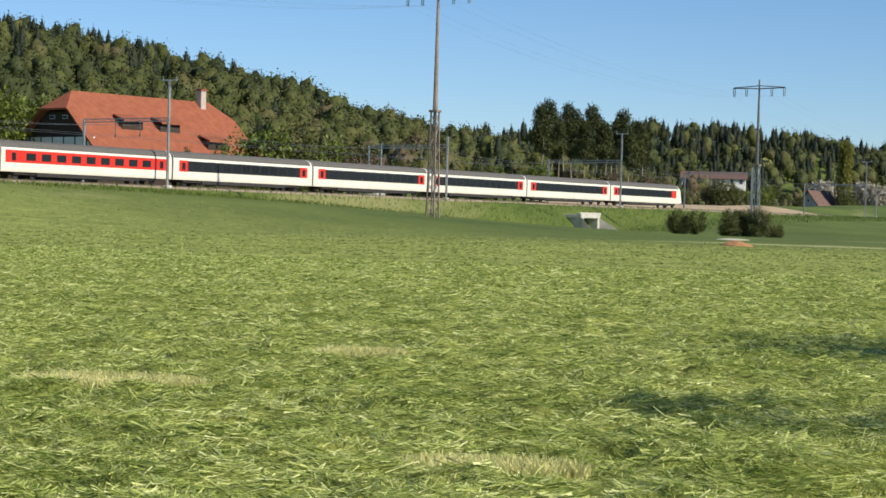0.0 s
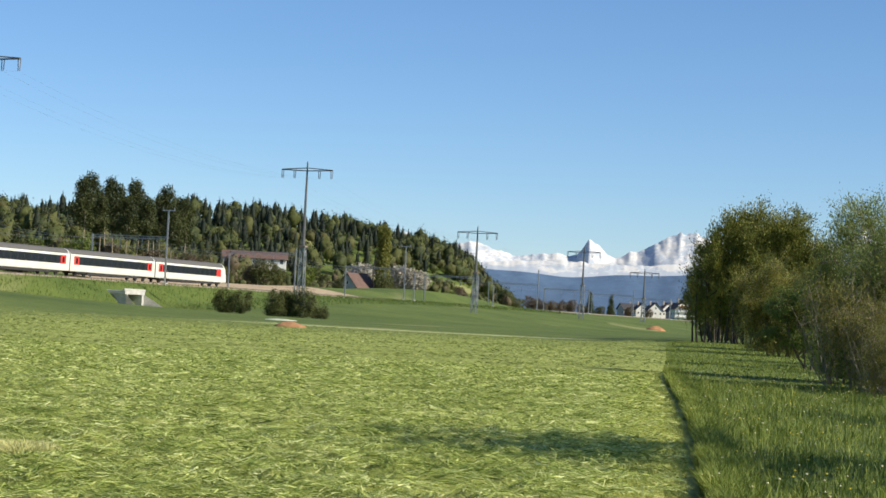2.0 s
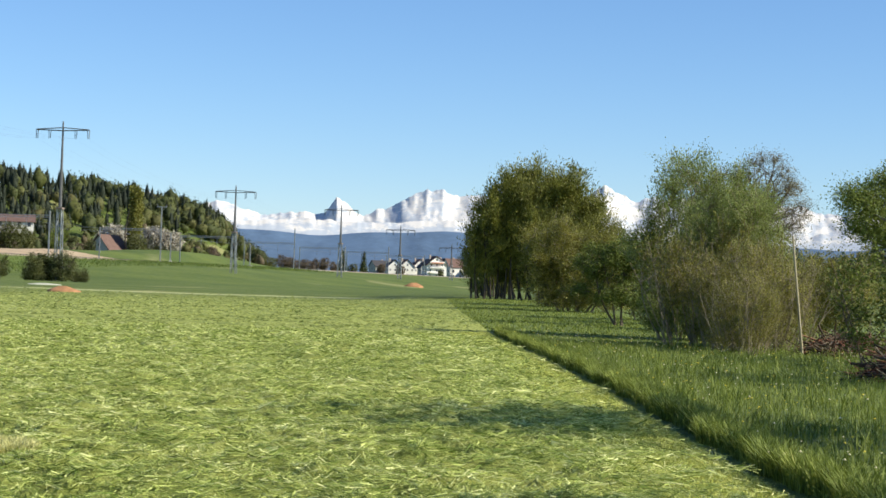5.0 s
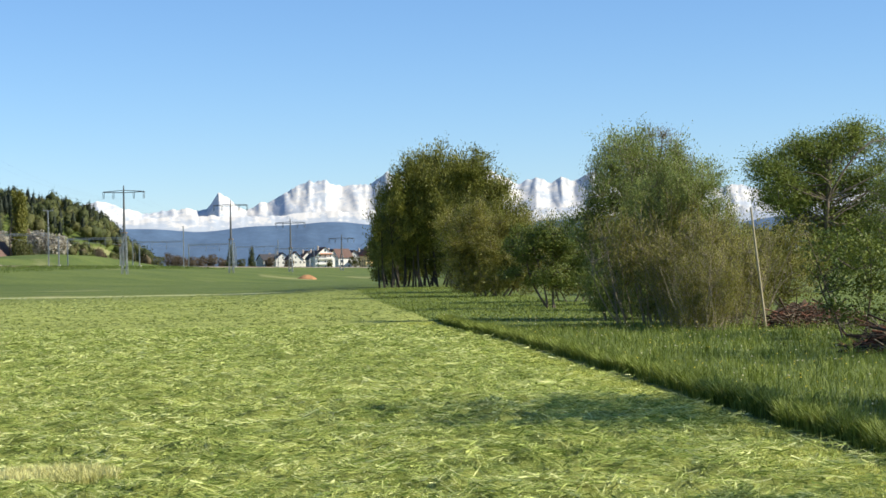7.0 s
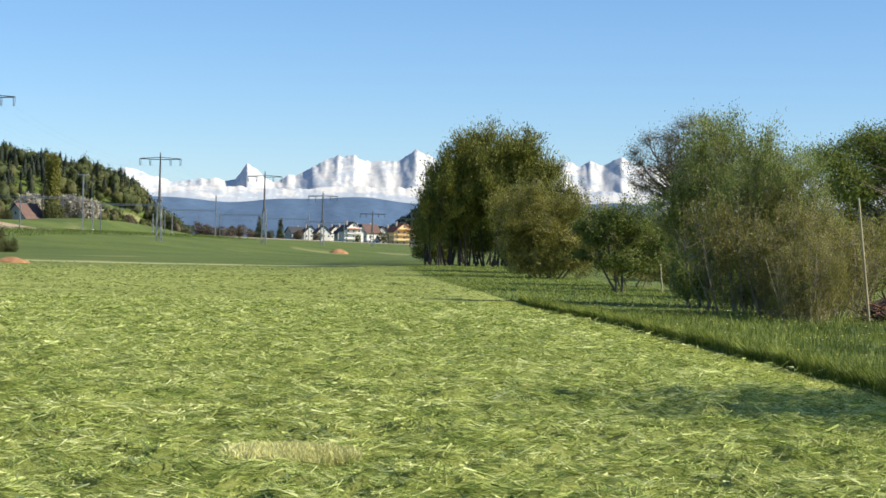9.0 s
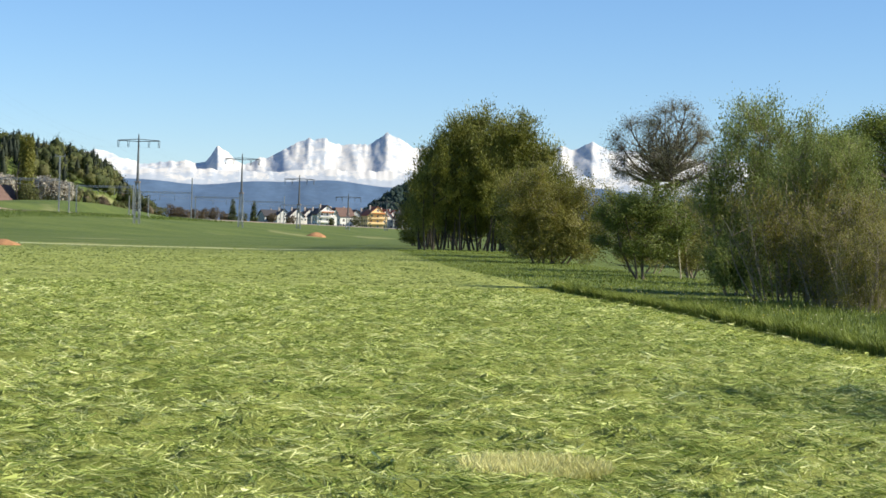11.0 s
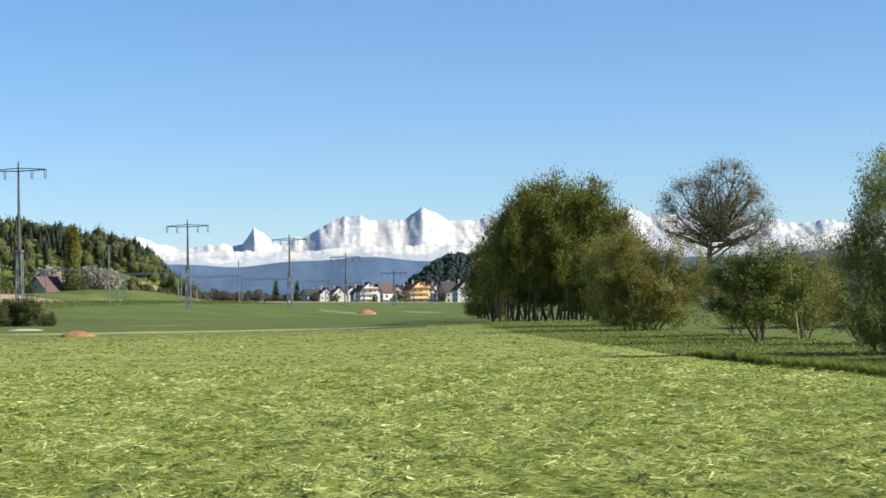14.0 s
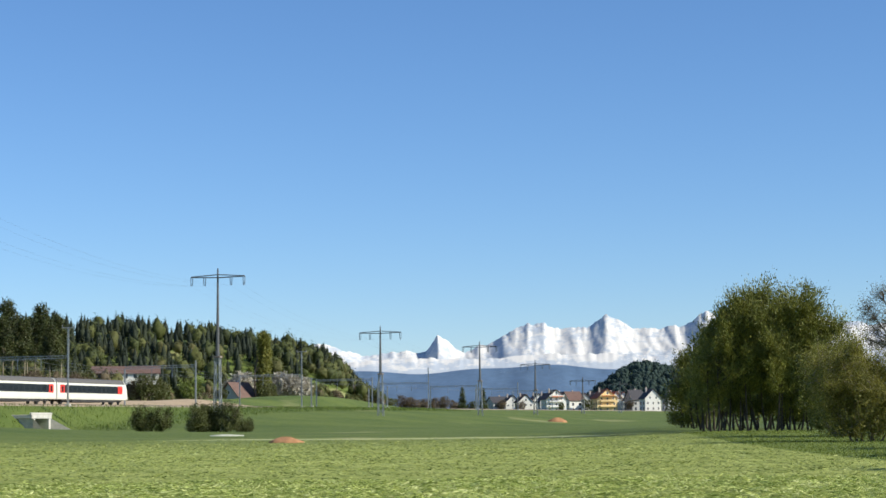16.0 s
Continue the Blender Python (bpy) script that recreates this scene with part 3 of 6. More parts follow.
def range_mesh(name, az, layers, far, depth, top, rough, seed, relief, fine, jag=0.0, ribs=None):
    """A mountain range seen from the field: rises from its foot to its crest and leans back, with spurs and gullies."""
    a, t = np.meshgrid(az, np.linspace(0, 1, layers))
    spur = np.zeros_like(a)
    for k in range(len(az)):
        for j in range(layers):
            p = Vector((a[j, k] * fine + seed + t[j, k] * 3.2, t[j, k] * 2.2 * fine, seed))
            spur[j, k] = noise.ridged_multi_fractal(p, 0.9, 2.1, 5, 0.9, 2.0)
    spur = (spur - spur.mean()) * relief
    el = np.radians(-0.5 + (top(a) + 0.5) * t + rough * spur * t * (1 - t) * 1.2 + rough * 0.5 * spur * t * (t > 0.95))
    broken = np.array([noise.fractal(Vector((v * 3.1, seed, 0.7)), 0.9, 2.2, 3) for v in az])[None]
    el = el + np.radians(jag * broken * t ** 12)
    r = far - depth * (1 - t) + depth * 0.35 * spur * (0.2 + t) * (1 - 0.5 * t)
    if ribs:
        r = r - ribs(a, t) * t ** 0.6
    x = FAR_EYE[0] + r * np.sin(np.radians(a))
    y = FAR_EYE[1] + r * np.cos(np.radians(a))
    z = 1.5 + r * np.tan(el)
    n, m = a.shape[1], a.shape[0]
    q = (np.arange(m - 1)[:, None] * n + np.arange(n - 1)[None]).ravel()
    return mesh_of(name, np.stack([x, y, z], -1).reshape(-1, 3), np.stack([q, q + 1, q + n + 1, q + n], -1), False)


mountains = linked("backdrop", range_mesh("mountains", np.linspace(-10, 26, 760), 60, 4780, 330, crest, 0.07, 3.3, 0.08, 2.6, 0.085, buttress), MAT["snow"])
tagged(mountains, "snow-covered alpine range on the far horizon", "mountains", kind="structure")
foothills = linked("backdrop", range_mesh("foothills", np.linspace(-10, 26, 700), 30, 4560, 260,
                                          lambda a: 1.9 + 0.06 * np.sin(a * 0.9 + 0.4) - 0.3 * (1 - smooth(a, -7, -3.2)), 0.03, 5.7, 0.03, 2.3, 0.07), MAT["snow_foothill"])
tagged(foothills, "snow-streaked lower slopes before the high range", "mountains", kind="structure")
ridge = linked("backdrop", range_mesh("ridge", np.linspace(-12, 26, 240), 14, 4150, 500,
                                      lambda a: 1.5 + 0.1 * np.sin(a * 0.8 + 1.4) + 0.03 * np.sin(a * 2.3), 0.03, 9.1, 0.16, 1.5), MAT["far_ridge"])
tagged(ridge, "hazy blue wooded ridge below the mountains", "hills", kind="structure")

# ---------------------------------------------------------------- railway


def along_track(y, u=0.0, z=0.0):
    return Vector((track_x(y) + u * ACROSS, y - u * 0.206, z))


track_way = Vector((0.206, 0.978, 0)).normalized()
TRACK_TURN = math.degrees(math.atan2(-0.206, 0.978))
RAIL = 4.35


def ribbon(name, y0, y1, outline, material):
    """A straight strip along the line with the given cross-section in u and z."""
    a, b = along_track(y0), along_track(y1)
    n = Vector((ACROSS, -0.206, 0))
    bm = bmesh.new()
    ends = [[bm.verts.new(p + n * u + Vector((0, 0, z))) for u, z in outline] for p in (a, b)]
    for i in range(len(outline)):
        j = (i + 1) % len(outline)
        bm.faces.new((ends[0][i], ends[0][j], ends[1][j], ends[1][i]))
    bm.faces.new(ends[0][::-1])
    bm.faces.new(ends[1])
    bmesh.ops.recalc_face_normals(bm, faces=bm.faces)
    return bm


bed = part("trackbed", ribbon("bed", -60, 1150, [(-5.6, 3.85), (-4.6, 4.2), (4.6, 4.2), (5.6, 3.85)], None), MAT["ballast"])
tagged(bed, "tan gravel ballast bed of the double track", "track bed", kind="structure")
for u in (-2.6, -1.1, 1.1, 2.6):
    rail = part("rail", ribbon("rail", -60, 1150, [(u - 0.07, 4.19), (u - 0.04, RAIL), (u + 0.04, RAIL), (u + 0.07, 4.19)], None), MAT["rail"])
    tagged(rail, "brown steel running rail on the ballast", "rail", "rails of the line", "structure")

# ---------------------------------------------------------------- train


def coach_outline(w=1.42, low=0.75, high=4.02):
    """Half-round roofed cross-section, y across, z up from the rail."""
    side = [(-w + 0.06, low), (-w, low + 0.25), (-w, 3.0), (-w + 0.12, 3.45), (-w + 0.42, 3.8), (-0.5, high)]
    return side + [(-y, z) for y, z in side[::-1]]


def coach(at, style, label, cab=False):
    """One coach, 26.1 m long, x along the line; style: white or red."""
    ob = thing("train_coach", at, label, "train coach", "coaches of the train", TRACK_TURN + 90)
    half = 13.05
    nose = 1.1 if cab else 0.0
    bm = prism(bmesh.new(), coach_outline(), -half, half - nose)
    part("body", bm, MAT["white_paint"], ob, "white painted coach side")
    w = 1.42
    roof = [(-w + 0.06, 3.28), (-w + 0.10, 3.47), (-w + 0.41, 3.825), (-0.5, 4.045), (0.5, 4.045), (w - 0.41, 3.825), (w - 0.10, 3.47), (w - 0.06, 3.28)]
    part("roof", prism(bmesh.new(), roof, -half + 0.02, half - nose - 0.3), MAT["coach_roof"], ob, "grey ribbed coach roof")
    for side in (-1, 1):
        y = side * (w + 0.006)
        if style == "red":
            part("livery_band", box(bmesh.new(), -half + 0.6, half - 0.6, y - 0.012, y + 0.012, 1.72, 3.02), MAT["red_paint"], ob, "red band round the windows")
        else:
            part("livery_band", box(bmesh.new(), -half + 2.5, half - 2.5, y - 0.012, y + 0.012, 1.75, 2.95), MAT["black_paint"], ob, "black window band")
        for end in (-1, 1):
            if not (cab and end == 1):
                x = end * (half - 1.75)
                part("door", box(bmesh.new(), x - 0.75, x + 0.75, y - 0.03, y + 0.03, 1.72, 3.0, 0.02), MAT["red_paint"], ob, "red upper half of the entrance door")
                part("door_window", box(bmesh.new(), x - 0.3, x + 0.3, y - 0.04, y + 0.04, 1.9, 2.75, 0.02), MAT["coach_glass"], ob)
        count = 11 if style == "white" else 9
        first, gap = -half + 4.2, (2 * half - 8.4) / (count - 1)
        for k in range(count):
            x = first + k * gap
            part("window", box(bmesh.new(), x - 0.7, x + 0.7, y - 0.02, y + 0.02, 1.95, 2.75, 0.03), MAT["coach_glass"], ob)
        part("skirt", box(bmesh.new(), -half + 5.2, half - 5.2, side * 1.25 - 0.05, side * 1.25 + 0.05, 0.35, 0.8), MAT["underframe"], ob)
    for end in (-1, 1):
        x = end * 9.2
        bm = box(bmesh.new(), x - 1.75, x + 1.75, -1.15, 1.15, 0.45, 0.78, 0.05)
        for dx in (-1.25, 1.25):
            for s in (-0.75, 0.75):
                bar(bm, (x + dx, s - 0.07, 0.46), (x + dx, s + 0.07, 0.46), 0.46, sides=14)
        part("bogie", bm, MAT["underframe"], ob, "grimy bogie with four wheels")
    part("equipment_box", box(bmesh.new(), -3.5, 2.5, -1.1, 1.1, 0.3, 0.76, 0.05), MAT["underframe"], ob)
    for end in (-1, 1):
        if not (cab and end == 1):
            x = end * (half + 0.1)
            part("gangway", box(bmesh.new(), x - 0.16, x + 0.16, -0.75, 0.75, 1.0, 3.3, 0.05), MAT["underframe"], ob, "dark rubber gangway")
    if cab:
        # sloping driving end
        bm = bmesh.new()
        base = coach_outline()
        ring0 = [bm.verts.new((half - nose, y, z)) for y, z in base]
        ring1 = [bm.verts.new((half - nose * (0.0 if z < 1.9 else (z - 1.9) / 2.3), y * 0.9, max(z * 0.985, 0.8))) for y, z in base]
        for i in range(len(base)):
            j = (i + 1) % len(base)
            bm.faces.new((ring0[i], ring0[j], ring1[j], ring1[i]))
        bm.faces.new(ring1)
        bmesh.ops.recalc_face_normals(bm, faces=bm.faces)
        part("cab_nose", bm, MAT["white_paint"], ob, "white sloping driving end")
        for s in (-1, 1):
            y = s * (w + 0.006)
            part("door", box(bmesh.new(), half - 4.2, half - 2.4, y - 0.03, y + 0.03, 1.72, 3.0, 0.02), MAT["red_paint"], ob, "red upper half of the entrance door")
        part("windscreen", box(bmesh.new(), half - 0.75, half - 0.15, -1.05, 1.05, 2.1, 2.9, 0.1), MAT["coach_glass"], ob)
        for s in (-0.9, 0.9):
            part("headlight", bar(bmesh.new(), (half - 0.02, s, 1.3), (half + 0.05, s, 1.3), 0.14, sides=10), MAT["glass_brown"], ob)
    return ob


HEAD_Y = 316.0
white_coach = None
for k in range(9):
    y = HEAD_Y - (13.2 + 26.4 * k) * 0.978
    at = along_track(y, 1.85, RAIL)
    if k == 0:
        coach(at, "white", "white driving coach with a black window band, red door", cab=True)
    elif k == 5:
        red_coach = coach(at, "red", "white coach with a red window band")
    elif white_coach is None:
        white_coach = coach(at, "white", "white coach with a black window band, red doors")
    else:
        copy_thing(white_coach, Matrix.Translation(at) @ pose(0, 0, 0, 0, 0, TRACK_TURN + 90))

# ---------------------------------------------------------------- overhead line masts


def mast(at, tall, top_arm=False):
    ob = thing("catenary_mast", at, "grey steel overhead line mast on a concrete foot", "mast", "masts of the overhead line", TRACK_TURN)
    bm = bmesh.new()
    for s in (-0.1, 0.1):
        box(bm, -0.11, 0.11, s - 0.02, s + 0.02, -0.3, tall)
    box(bm, -0.02, 0.02, -0.09, 0.09, -0.3, tall)
    part("post", bm, MAT["steel"], ob)
    part("footing", box(bmesh.new(), -0.4, 0.4, -0.4, 0.4, -0.6, 0.45, 0.05), MAT["concrete"], ob, "pale concrete footing")
    if top_arm:
        part("top_arm", box(bmesh.new(), -1.1, 1.1, -0.06, 0.06, tall - 0.12, tall + 0.02), MAT["steel"], ob)
        for s in (-1.0, 1.0):
            part("insulator", bar(bmesh.new(), (s, 0, tall), (s, 0, tall + 0.45), 0.07, 0.05), MAT["glass_brown"], ob)
    return ob


def beam_between(a, b, z):
    """Lattice beam that carries the wires across the tracks."""
    length = (b - a).length
    ob = thing("catenary_beam", (a.x, a.y, z), "grey steel lattice beam across both tracks", "beam", "beams of the overhead line",
               math.degrees(math.atan2(b.y - a.y, b.x - a.x)))
    bm = bmesh.new()
    for h in (-0.18, 0.18):
        box(bm, 0, length, -0.05, 0.05, h - 0.05, h + 0.05)
    part("chord", bm, MAT["steel"], ob)
    n = 14
    for k in range(n):
        x0, x1 = length * k / n, length * (k + 1) / n
        s = 1 if k % 2 else -1
        part("brace", bar(bmesh.new(), (x0, 0, -0.18 * s), (x1, 0, 0.18 * s), 0.03, sides=4), MAT["steel"], ob)
    for u in (length * 0.33, length * 0.62):
        part("dropper", bar(bmesh.new(), (u, 0, -0.2), (u, 0, -1.6), 0.045, sides=5), MAT["steel"], ob)
        part("insulator", bar(bmesh.new(), (u, 0, -1.6), (u, 0, -2.0), 0.08, sides=6), MAT["glass_brown"], ob)
    return ob


for y, near_top, far_top, beam, topped in ((135, 12.3, 8.2, 7.8, True), (184, 12.4, 8.4, 7.9, True), (240, 9.0, 8.0, 7.6, False), (290, 12.1, 8.2, 7.6, True),
                                           (340, 8.5, 7.4, 7.5, False), (397, 12.0, 7.2, 7.0, True), (447, 7.6, 7.0, 7.0, False), (497, 11.0, 7.0, 7.0, False),
                                           (550, 7.6, 7.0, 7.0, False), (605, 9.0, 7.0, 7.0, False), (660, 7.6, 7.0, 7.0, False)):
    a, b = along_track(y, 5.2), along_track(y + 1, -9.0)
    mast((a.x, a.y, 3.9), near_top, topped)
    mast((b.x, b.y, max(3.6, height(b.x, b.y))), far_top)
    beam_between(a, b, 3.9 + beam)
for y, u, tall in ((246, -10.5, 8.6), (402, 5.6, 6.5), (443, 5.6, 4.8), (455, 6.5, 5.5)):
    a = along_track(y, u)
    mast((a.x, a.y, max(3.6, height(a.x, a.y))), tall)


def wire_thing(name, points, r, label, category, group):
    path = []
    for a, b, sag in points:
        t = np.linspace(0, 1, 13)[1 if path else 0:, None]
        p = np.array(a) + (np.array(b) - np.array(a)) * t
        p[:, 2] -= sag * 4 * (t * (1 - t))[:, 0]
        path.append(p)
    ob = linked(name, mesh_of(name, *tubes([np.concatenate(path)], [(r, r)], 4)), MAT["wire"])
    return tagged(ob, label, category, group)


SPANS = (135, 184, 240, 290, 340, 397, 447, 497, 550, 605, 660)
for u in (-1.85, 1.85):
    for z, sag in ((RAIL + 5.4, 0.02), (RAIL + 6.9, 0.9)):
        wire_thing("contact_wire", [(along_track(a, u, z), along_track(b, u, z), sag) for a, b in zip(SPANS, SPANS[1:])], 0.014,
                   "thin dark overhead wire above the track", "wire", "overhead wires")

# ---------------------------------------------------------------- high-voltage pylons


def pylon(at, tall, label, metal):
    ob = thing("power_pylon", at, label, "pylon", "pylons of the power line", -10.9)
    split_z = tall * 0.45
    w0, w1, w2 = 0.5, 0.31, 0.14

    def half(z):
        return w0 + (w1 - w0) * z / split_z if z < split_z else w1 * 0.75 + (w2 - w1 * 0.75) * (z - split_z) / (tall - split_z)

    for sx in (-1, 1):
        for sy in (-1, 1):
            bm = bmesh.new()
            bar(bm, (sx * w0, sy * w0, -0.5), (sx * w1, sy * w1, split_z), 0.095, sides=4)
            part("leg", bm, MAT[metal], ob)
    z, k = 0.0, 0
    while z < split_z - 0.3:
        step = 1.25 if z < split_z else 0.8
        z1 = min(z + step, split_z)
        a, b = half(z), half(z1)
        s = 1 if k % 2 else -1
        bm = bmesh.new()
        for p, q in (((-a * s, -a, z), (b * s, -b, z1)), ((a * s, a, z), (-b * s, b, z1)), ((-a, a * s, z), (-b, -b * s, z1)), ((a, -a * s, z), (b, b * s, z1))):
            bar(bm, p, q, 0.04, sides=4)
        part("lattice_brace", bm, MAT[metal], ob)
        z, k = z1, k + 1
    part("collar", box(bmesh.new(), -0.5, 0.5, -0.5, 0.5, split_z - 0.12, split_z + 0.12), MAT["rust_steel"], ob)
    bm = bar(bmesh.new(), (0, 0, split_z - 0.1), (0, 0, tall - 0.3), 0.27, 0.12, 8)
    for k in range(7):
        zc = split_z + (tall - split_z - 1.5) * k / 7 + 0.4
        bar(bm, (0, 0, zc), (0, 0, zc + 0.1), 0.3 - 0.02 * k, sides=8)
    part("upper_mast", bm, MAT["dark_steel" if metal != "rust_steel" else metal], ob, "slim dark upper mast")
    arm_z = tall - 1.25
    for sy in (-0.14, 0.14):
        for s in (-1, 1):
            part("crossarm_bar", bar(bmesh.new(), (0, sy, arm_z + 0.28), (s * 4.05, sy * 0.5, arm_z + 0.02), 0.06, sides=4), MAT["dark_steel"], ob, "dark steel crossarm bar")
            part("crossarm_bar", bar(bmesh.new(), (0, sy, arm_z - 0.16), (s * 4.05, sy * 0.5, arm_z - 0.04), 0.07, sides=4), MAT["dark_steel"], ob, "dark steel crossarm bar")
    part("tip", bar(bmesh.new(), (0, 0, tall - 0.3), (0, 0, tall), 0.1, 0.06), MAT["dark_steel"], ob)
    for x in (-3.95, -2.0, 2.0, 3.95):
        bm = bmesh.new()
        for dy in (-0.16, 0.16):
            bar(bm, (x + dy, 0, arm_z - 0.05), (x + dy * 0.6, 0, arm_z - 1.3), 0.055, sides=5)
        part("insulator", bm, MAT["glass_brown"], ob, "hanging insulator string")
    return ob


PYLONS = [(-92.5, 97.0, 21.5), (-75.3, 186.0, 25.6), (-58.2, 271.0, 23.1), (-42.1, 358.7, 16.5), (-25.4, 436.0, 16.6), (-12.5, 505.0, 14.6),
          (2.5, 590.0, 11.5), (18.0, 672.0, 11.5)]
tops = []
for x, y, tall in PYLONS:
    z = height(x, y)
    if (x, y) == (-42.1, 358.7) or (x, y) == (-25.4, 436.0):
        z = 2.65
    pylon((x, y, z), tall, "tall rust-stained lattice power pylon with a T-shaped crossarm" if y < 200 else "tall grey lattice power pylon with a T-shaped crossarm", "rust_steel" if y < 200 else "pylon_steel")
    tops.append(Vector((x, y, z + tall - 2.6)))
arm_way = Vector((0.982, -0.19, 0))
for x in (-3.95, -2.0, 2.0, 3.95):
    wire_thing("power_line", [(a + arm_way * x, b + arm_way * x, 2.3) for a, b in zip(tops, tops[1:])], 0.005,
               "thin sagging power line conductor between pylons", "power line", "conductors of the power line")

# ---------------------------------------------------------------- buildings


def gable_house(name, at, turn, length, width, eave, ridge_h, wall_mat, roof_mat, label, windows=(3, 2), over=0.6, awning=False, chimney=True):
    """A gabled house: x along the ridge; the gable at -x faces the viewer when turn is -90 or so."""
    ob = thing(name, at, label, "house", "", turn)
    half, w = length / 2, width / 2
    bm = prism(bmesh.new(), [(-w, -1.5), (w, -1.5), (w, eave), (0, ridge_h - 0.15), (-w, eave)], -half, half)
    part("wall", bm, MAT[wall_mat], ob)
    run = math.hypot(w + over, (ridge_h - eave) * (w + over) / w)
    for s in (-1, 1):
        drop = (ridge_h - eave) * (w + over) / w
        a, b = (0, ridge_h), (s * (w + over), ridge_h - drop)
        bm = prism(bmesh.new(), [(a[0], a[1]), (b[0], b[1]), (b[0], b[1] + 0.22), (a[0], a[1] + 0.22)], -half - over, half + over)
        bmesh.ops.recalc_face_normals(bm, faces=bm.faces)
        part("roof", bm, MAT[roof_mat], ob, "pitched tiled roof side")
    floors, across = windows
    for end in (-1, 1):
        for i in range(floors):
            zc = 1.5 + i * 2.7
            room = w if zc < eave - 0.3 else w * max(0.0, (ridge_h - zc - 0.9) / (ridge_h - eave))
            n = across if zc < eave - 0.3 else max(1, int(room * 2 / 2.4))
            if room < 0.8:
                continue
            for k in range(n):
                yc = (k + 0.5) / n * 2 * room - room
                win = part("window", box(bmesh.new(), end * half - 0.06, end * half + 0.06, yc - 0.5, yc + 0.5, zc - 0.6, zc + 0.6), MAT["render_white"], ob, "white window frame")
                part("pane", box(bmesh.new(), end * half - 0.075, end * half + 0.075, yc - 0.36, yc + 0.36, zc - 0.48, zc + 0.48), MAT["pane"], win)
    side_n = max(2, int(length / 3))
    for s in (-1, 1):
        for i in range(max(1, int(eave / 2.7))):
            for k in range(side_n):
                xc = (k + 0.5) / side_n * length - half
                zc = 1.5 + i * 2.7
                win = part("window", box(bmesh.new(), xc - 0.55, xc + 0.55, s * w - 0.06, s * w + 0.06, zc - 0.7, zc + 0.7), MAT["timber"], ob, "brown window frame")
                part("pane", box(bmesh.new(), xc - 0.45, xc + 0.45, s * w - 0.075, s * w + 0.075, zc - 0.6, zc + 0.6), MAT["pane"], win)
    if awning:
        for i in range(3):
            part("balcony", box(bmesh.new(), -half - 1.3, -half, -w * 0.75, w * 0.75, 2.6 + i * 2.7, 3.3 + i * 2.7), MAT[wall_mat], ob, "plastered balcony front")
        part("awning", box(bmesh.new(), -half - 1.7, -half - 0.1, -w * 0.6, w * 0.6, eave + 0.9, eave + 1.2), MAT["awning"], ob, "orange sun awning")
    if chimney:
        part("chimney", box(bmesh.new(), length * 0.12, length * 0.12 + 0.8, w * 0.3, w * 0.3 + 0.8, eave, ridge_h + 0.8, 0.05), MAT["brick"], ob)
    return ob


def seen(az, far, z=None):
    """A place by its bearing from the end of the walk."""
    x, y = -13.9 + far * math.sin(radians(az)), 9.7 + far * math.cos(radians(az))
    return (x, y, height(x, y) if z is None else z)


# village at the end of the field
VILLAGE = [  # bearing, distance, turn, length, width, eave, ridge, wall, roof
    (2.27, 950, -124, 16, 11.0, 7.2, 11.6, "render_yellow", "tile", "cream yellow gabled house with timber balconies, orange awning", True),
    (0.72, 940, -124, 14, 10.5, 7.0, 11.4, "render_white", "brown_tile", "white gabled house with dark windows", True),
    (1.28, 960, -30, 14, 9.0, 6.5, 10.6, "render_white", "brown_tile", "white house with a brown roof", False),
    (1.62, 975, -124, 12, 8.0, 6.0, 10.0, "render_grey", "brown_tile", "grey gabled house with a brown roof", False),
    (3.68, 930, -124, 13, 8.5, 6.8, 11.2, "render_white", "dark_tile", "white house with a dark grey roof", False),
    (3.2, 950, -25, 12, 9.0, 6.4, 11.0, "render_grey", "dark_tile", "grey house with a dark grey roof", False),
    (2.84, 970, -115, 12, 8.0, 6.2, 10.4, "render_white", "tile", "white house with a red tiled roof", False),
    (-0.2, 980, -124, 12, 8.0, 6.0, 9.8, "render_white", "brown_tile", "white gabled house with a brown roof", False),
    (0.2, 990, -124, 12, 8.0, 6.4, 10.2, "render_white", "brown_tile", "white gabled house with a brown roof", False),
    (-0.6, 1000, -124, 12, 8.0, 6.0, 9.6, "render_white", "dark_tile", "white gabled house with a dark roof", False),
    (-1.0, 1010, -25, 16, 9.0, 6.0, 9.0, "render_grey", "dark_tile", "long grey house with a dark roof", False),
    (4.4, 960, -124, 14, 10.0, 6.8, 11.0, "render_white", "brown_tile", "white gabled house with a brown roof", False),
]
VILLAGE += [
    (1.95, 990, -124, 12, 8.0, 6.4, 10.6, "render_white", "brown_tile", "white gabled house with a brown roof", False),
    (1.0, 975, -124, 12, 8.0, 6.6, 10.8, "render_white", "dark_tile", "white gabled house with a dark roof", False),
    (0.45, 965, -124, 11, 7.5, 6.0, 10.0, "render_grey", "dark_tile", "grey gabled house with a dark roof", False),
    (2.58, 955, -124, 11, 7.5, 6.2, 10.4, "render_white", "tile", "white house with a red tiled roof", False),
]
for az, far, turn, length, width, eave, top, wall, roof, label, balcony in VILLAGE:
    length, turn = length * 0.6, turn + (16 if turn < -100 else 0)
    gable_house("house", seen(az, far), -turn, length, width, eave, top, wall, roof, label, awning=balcony, windows=(4, 3))

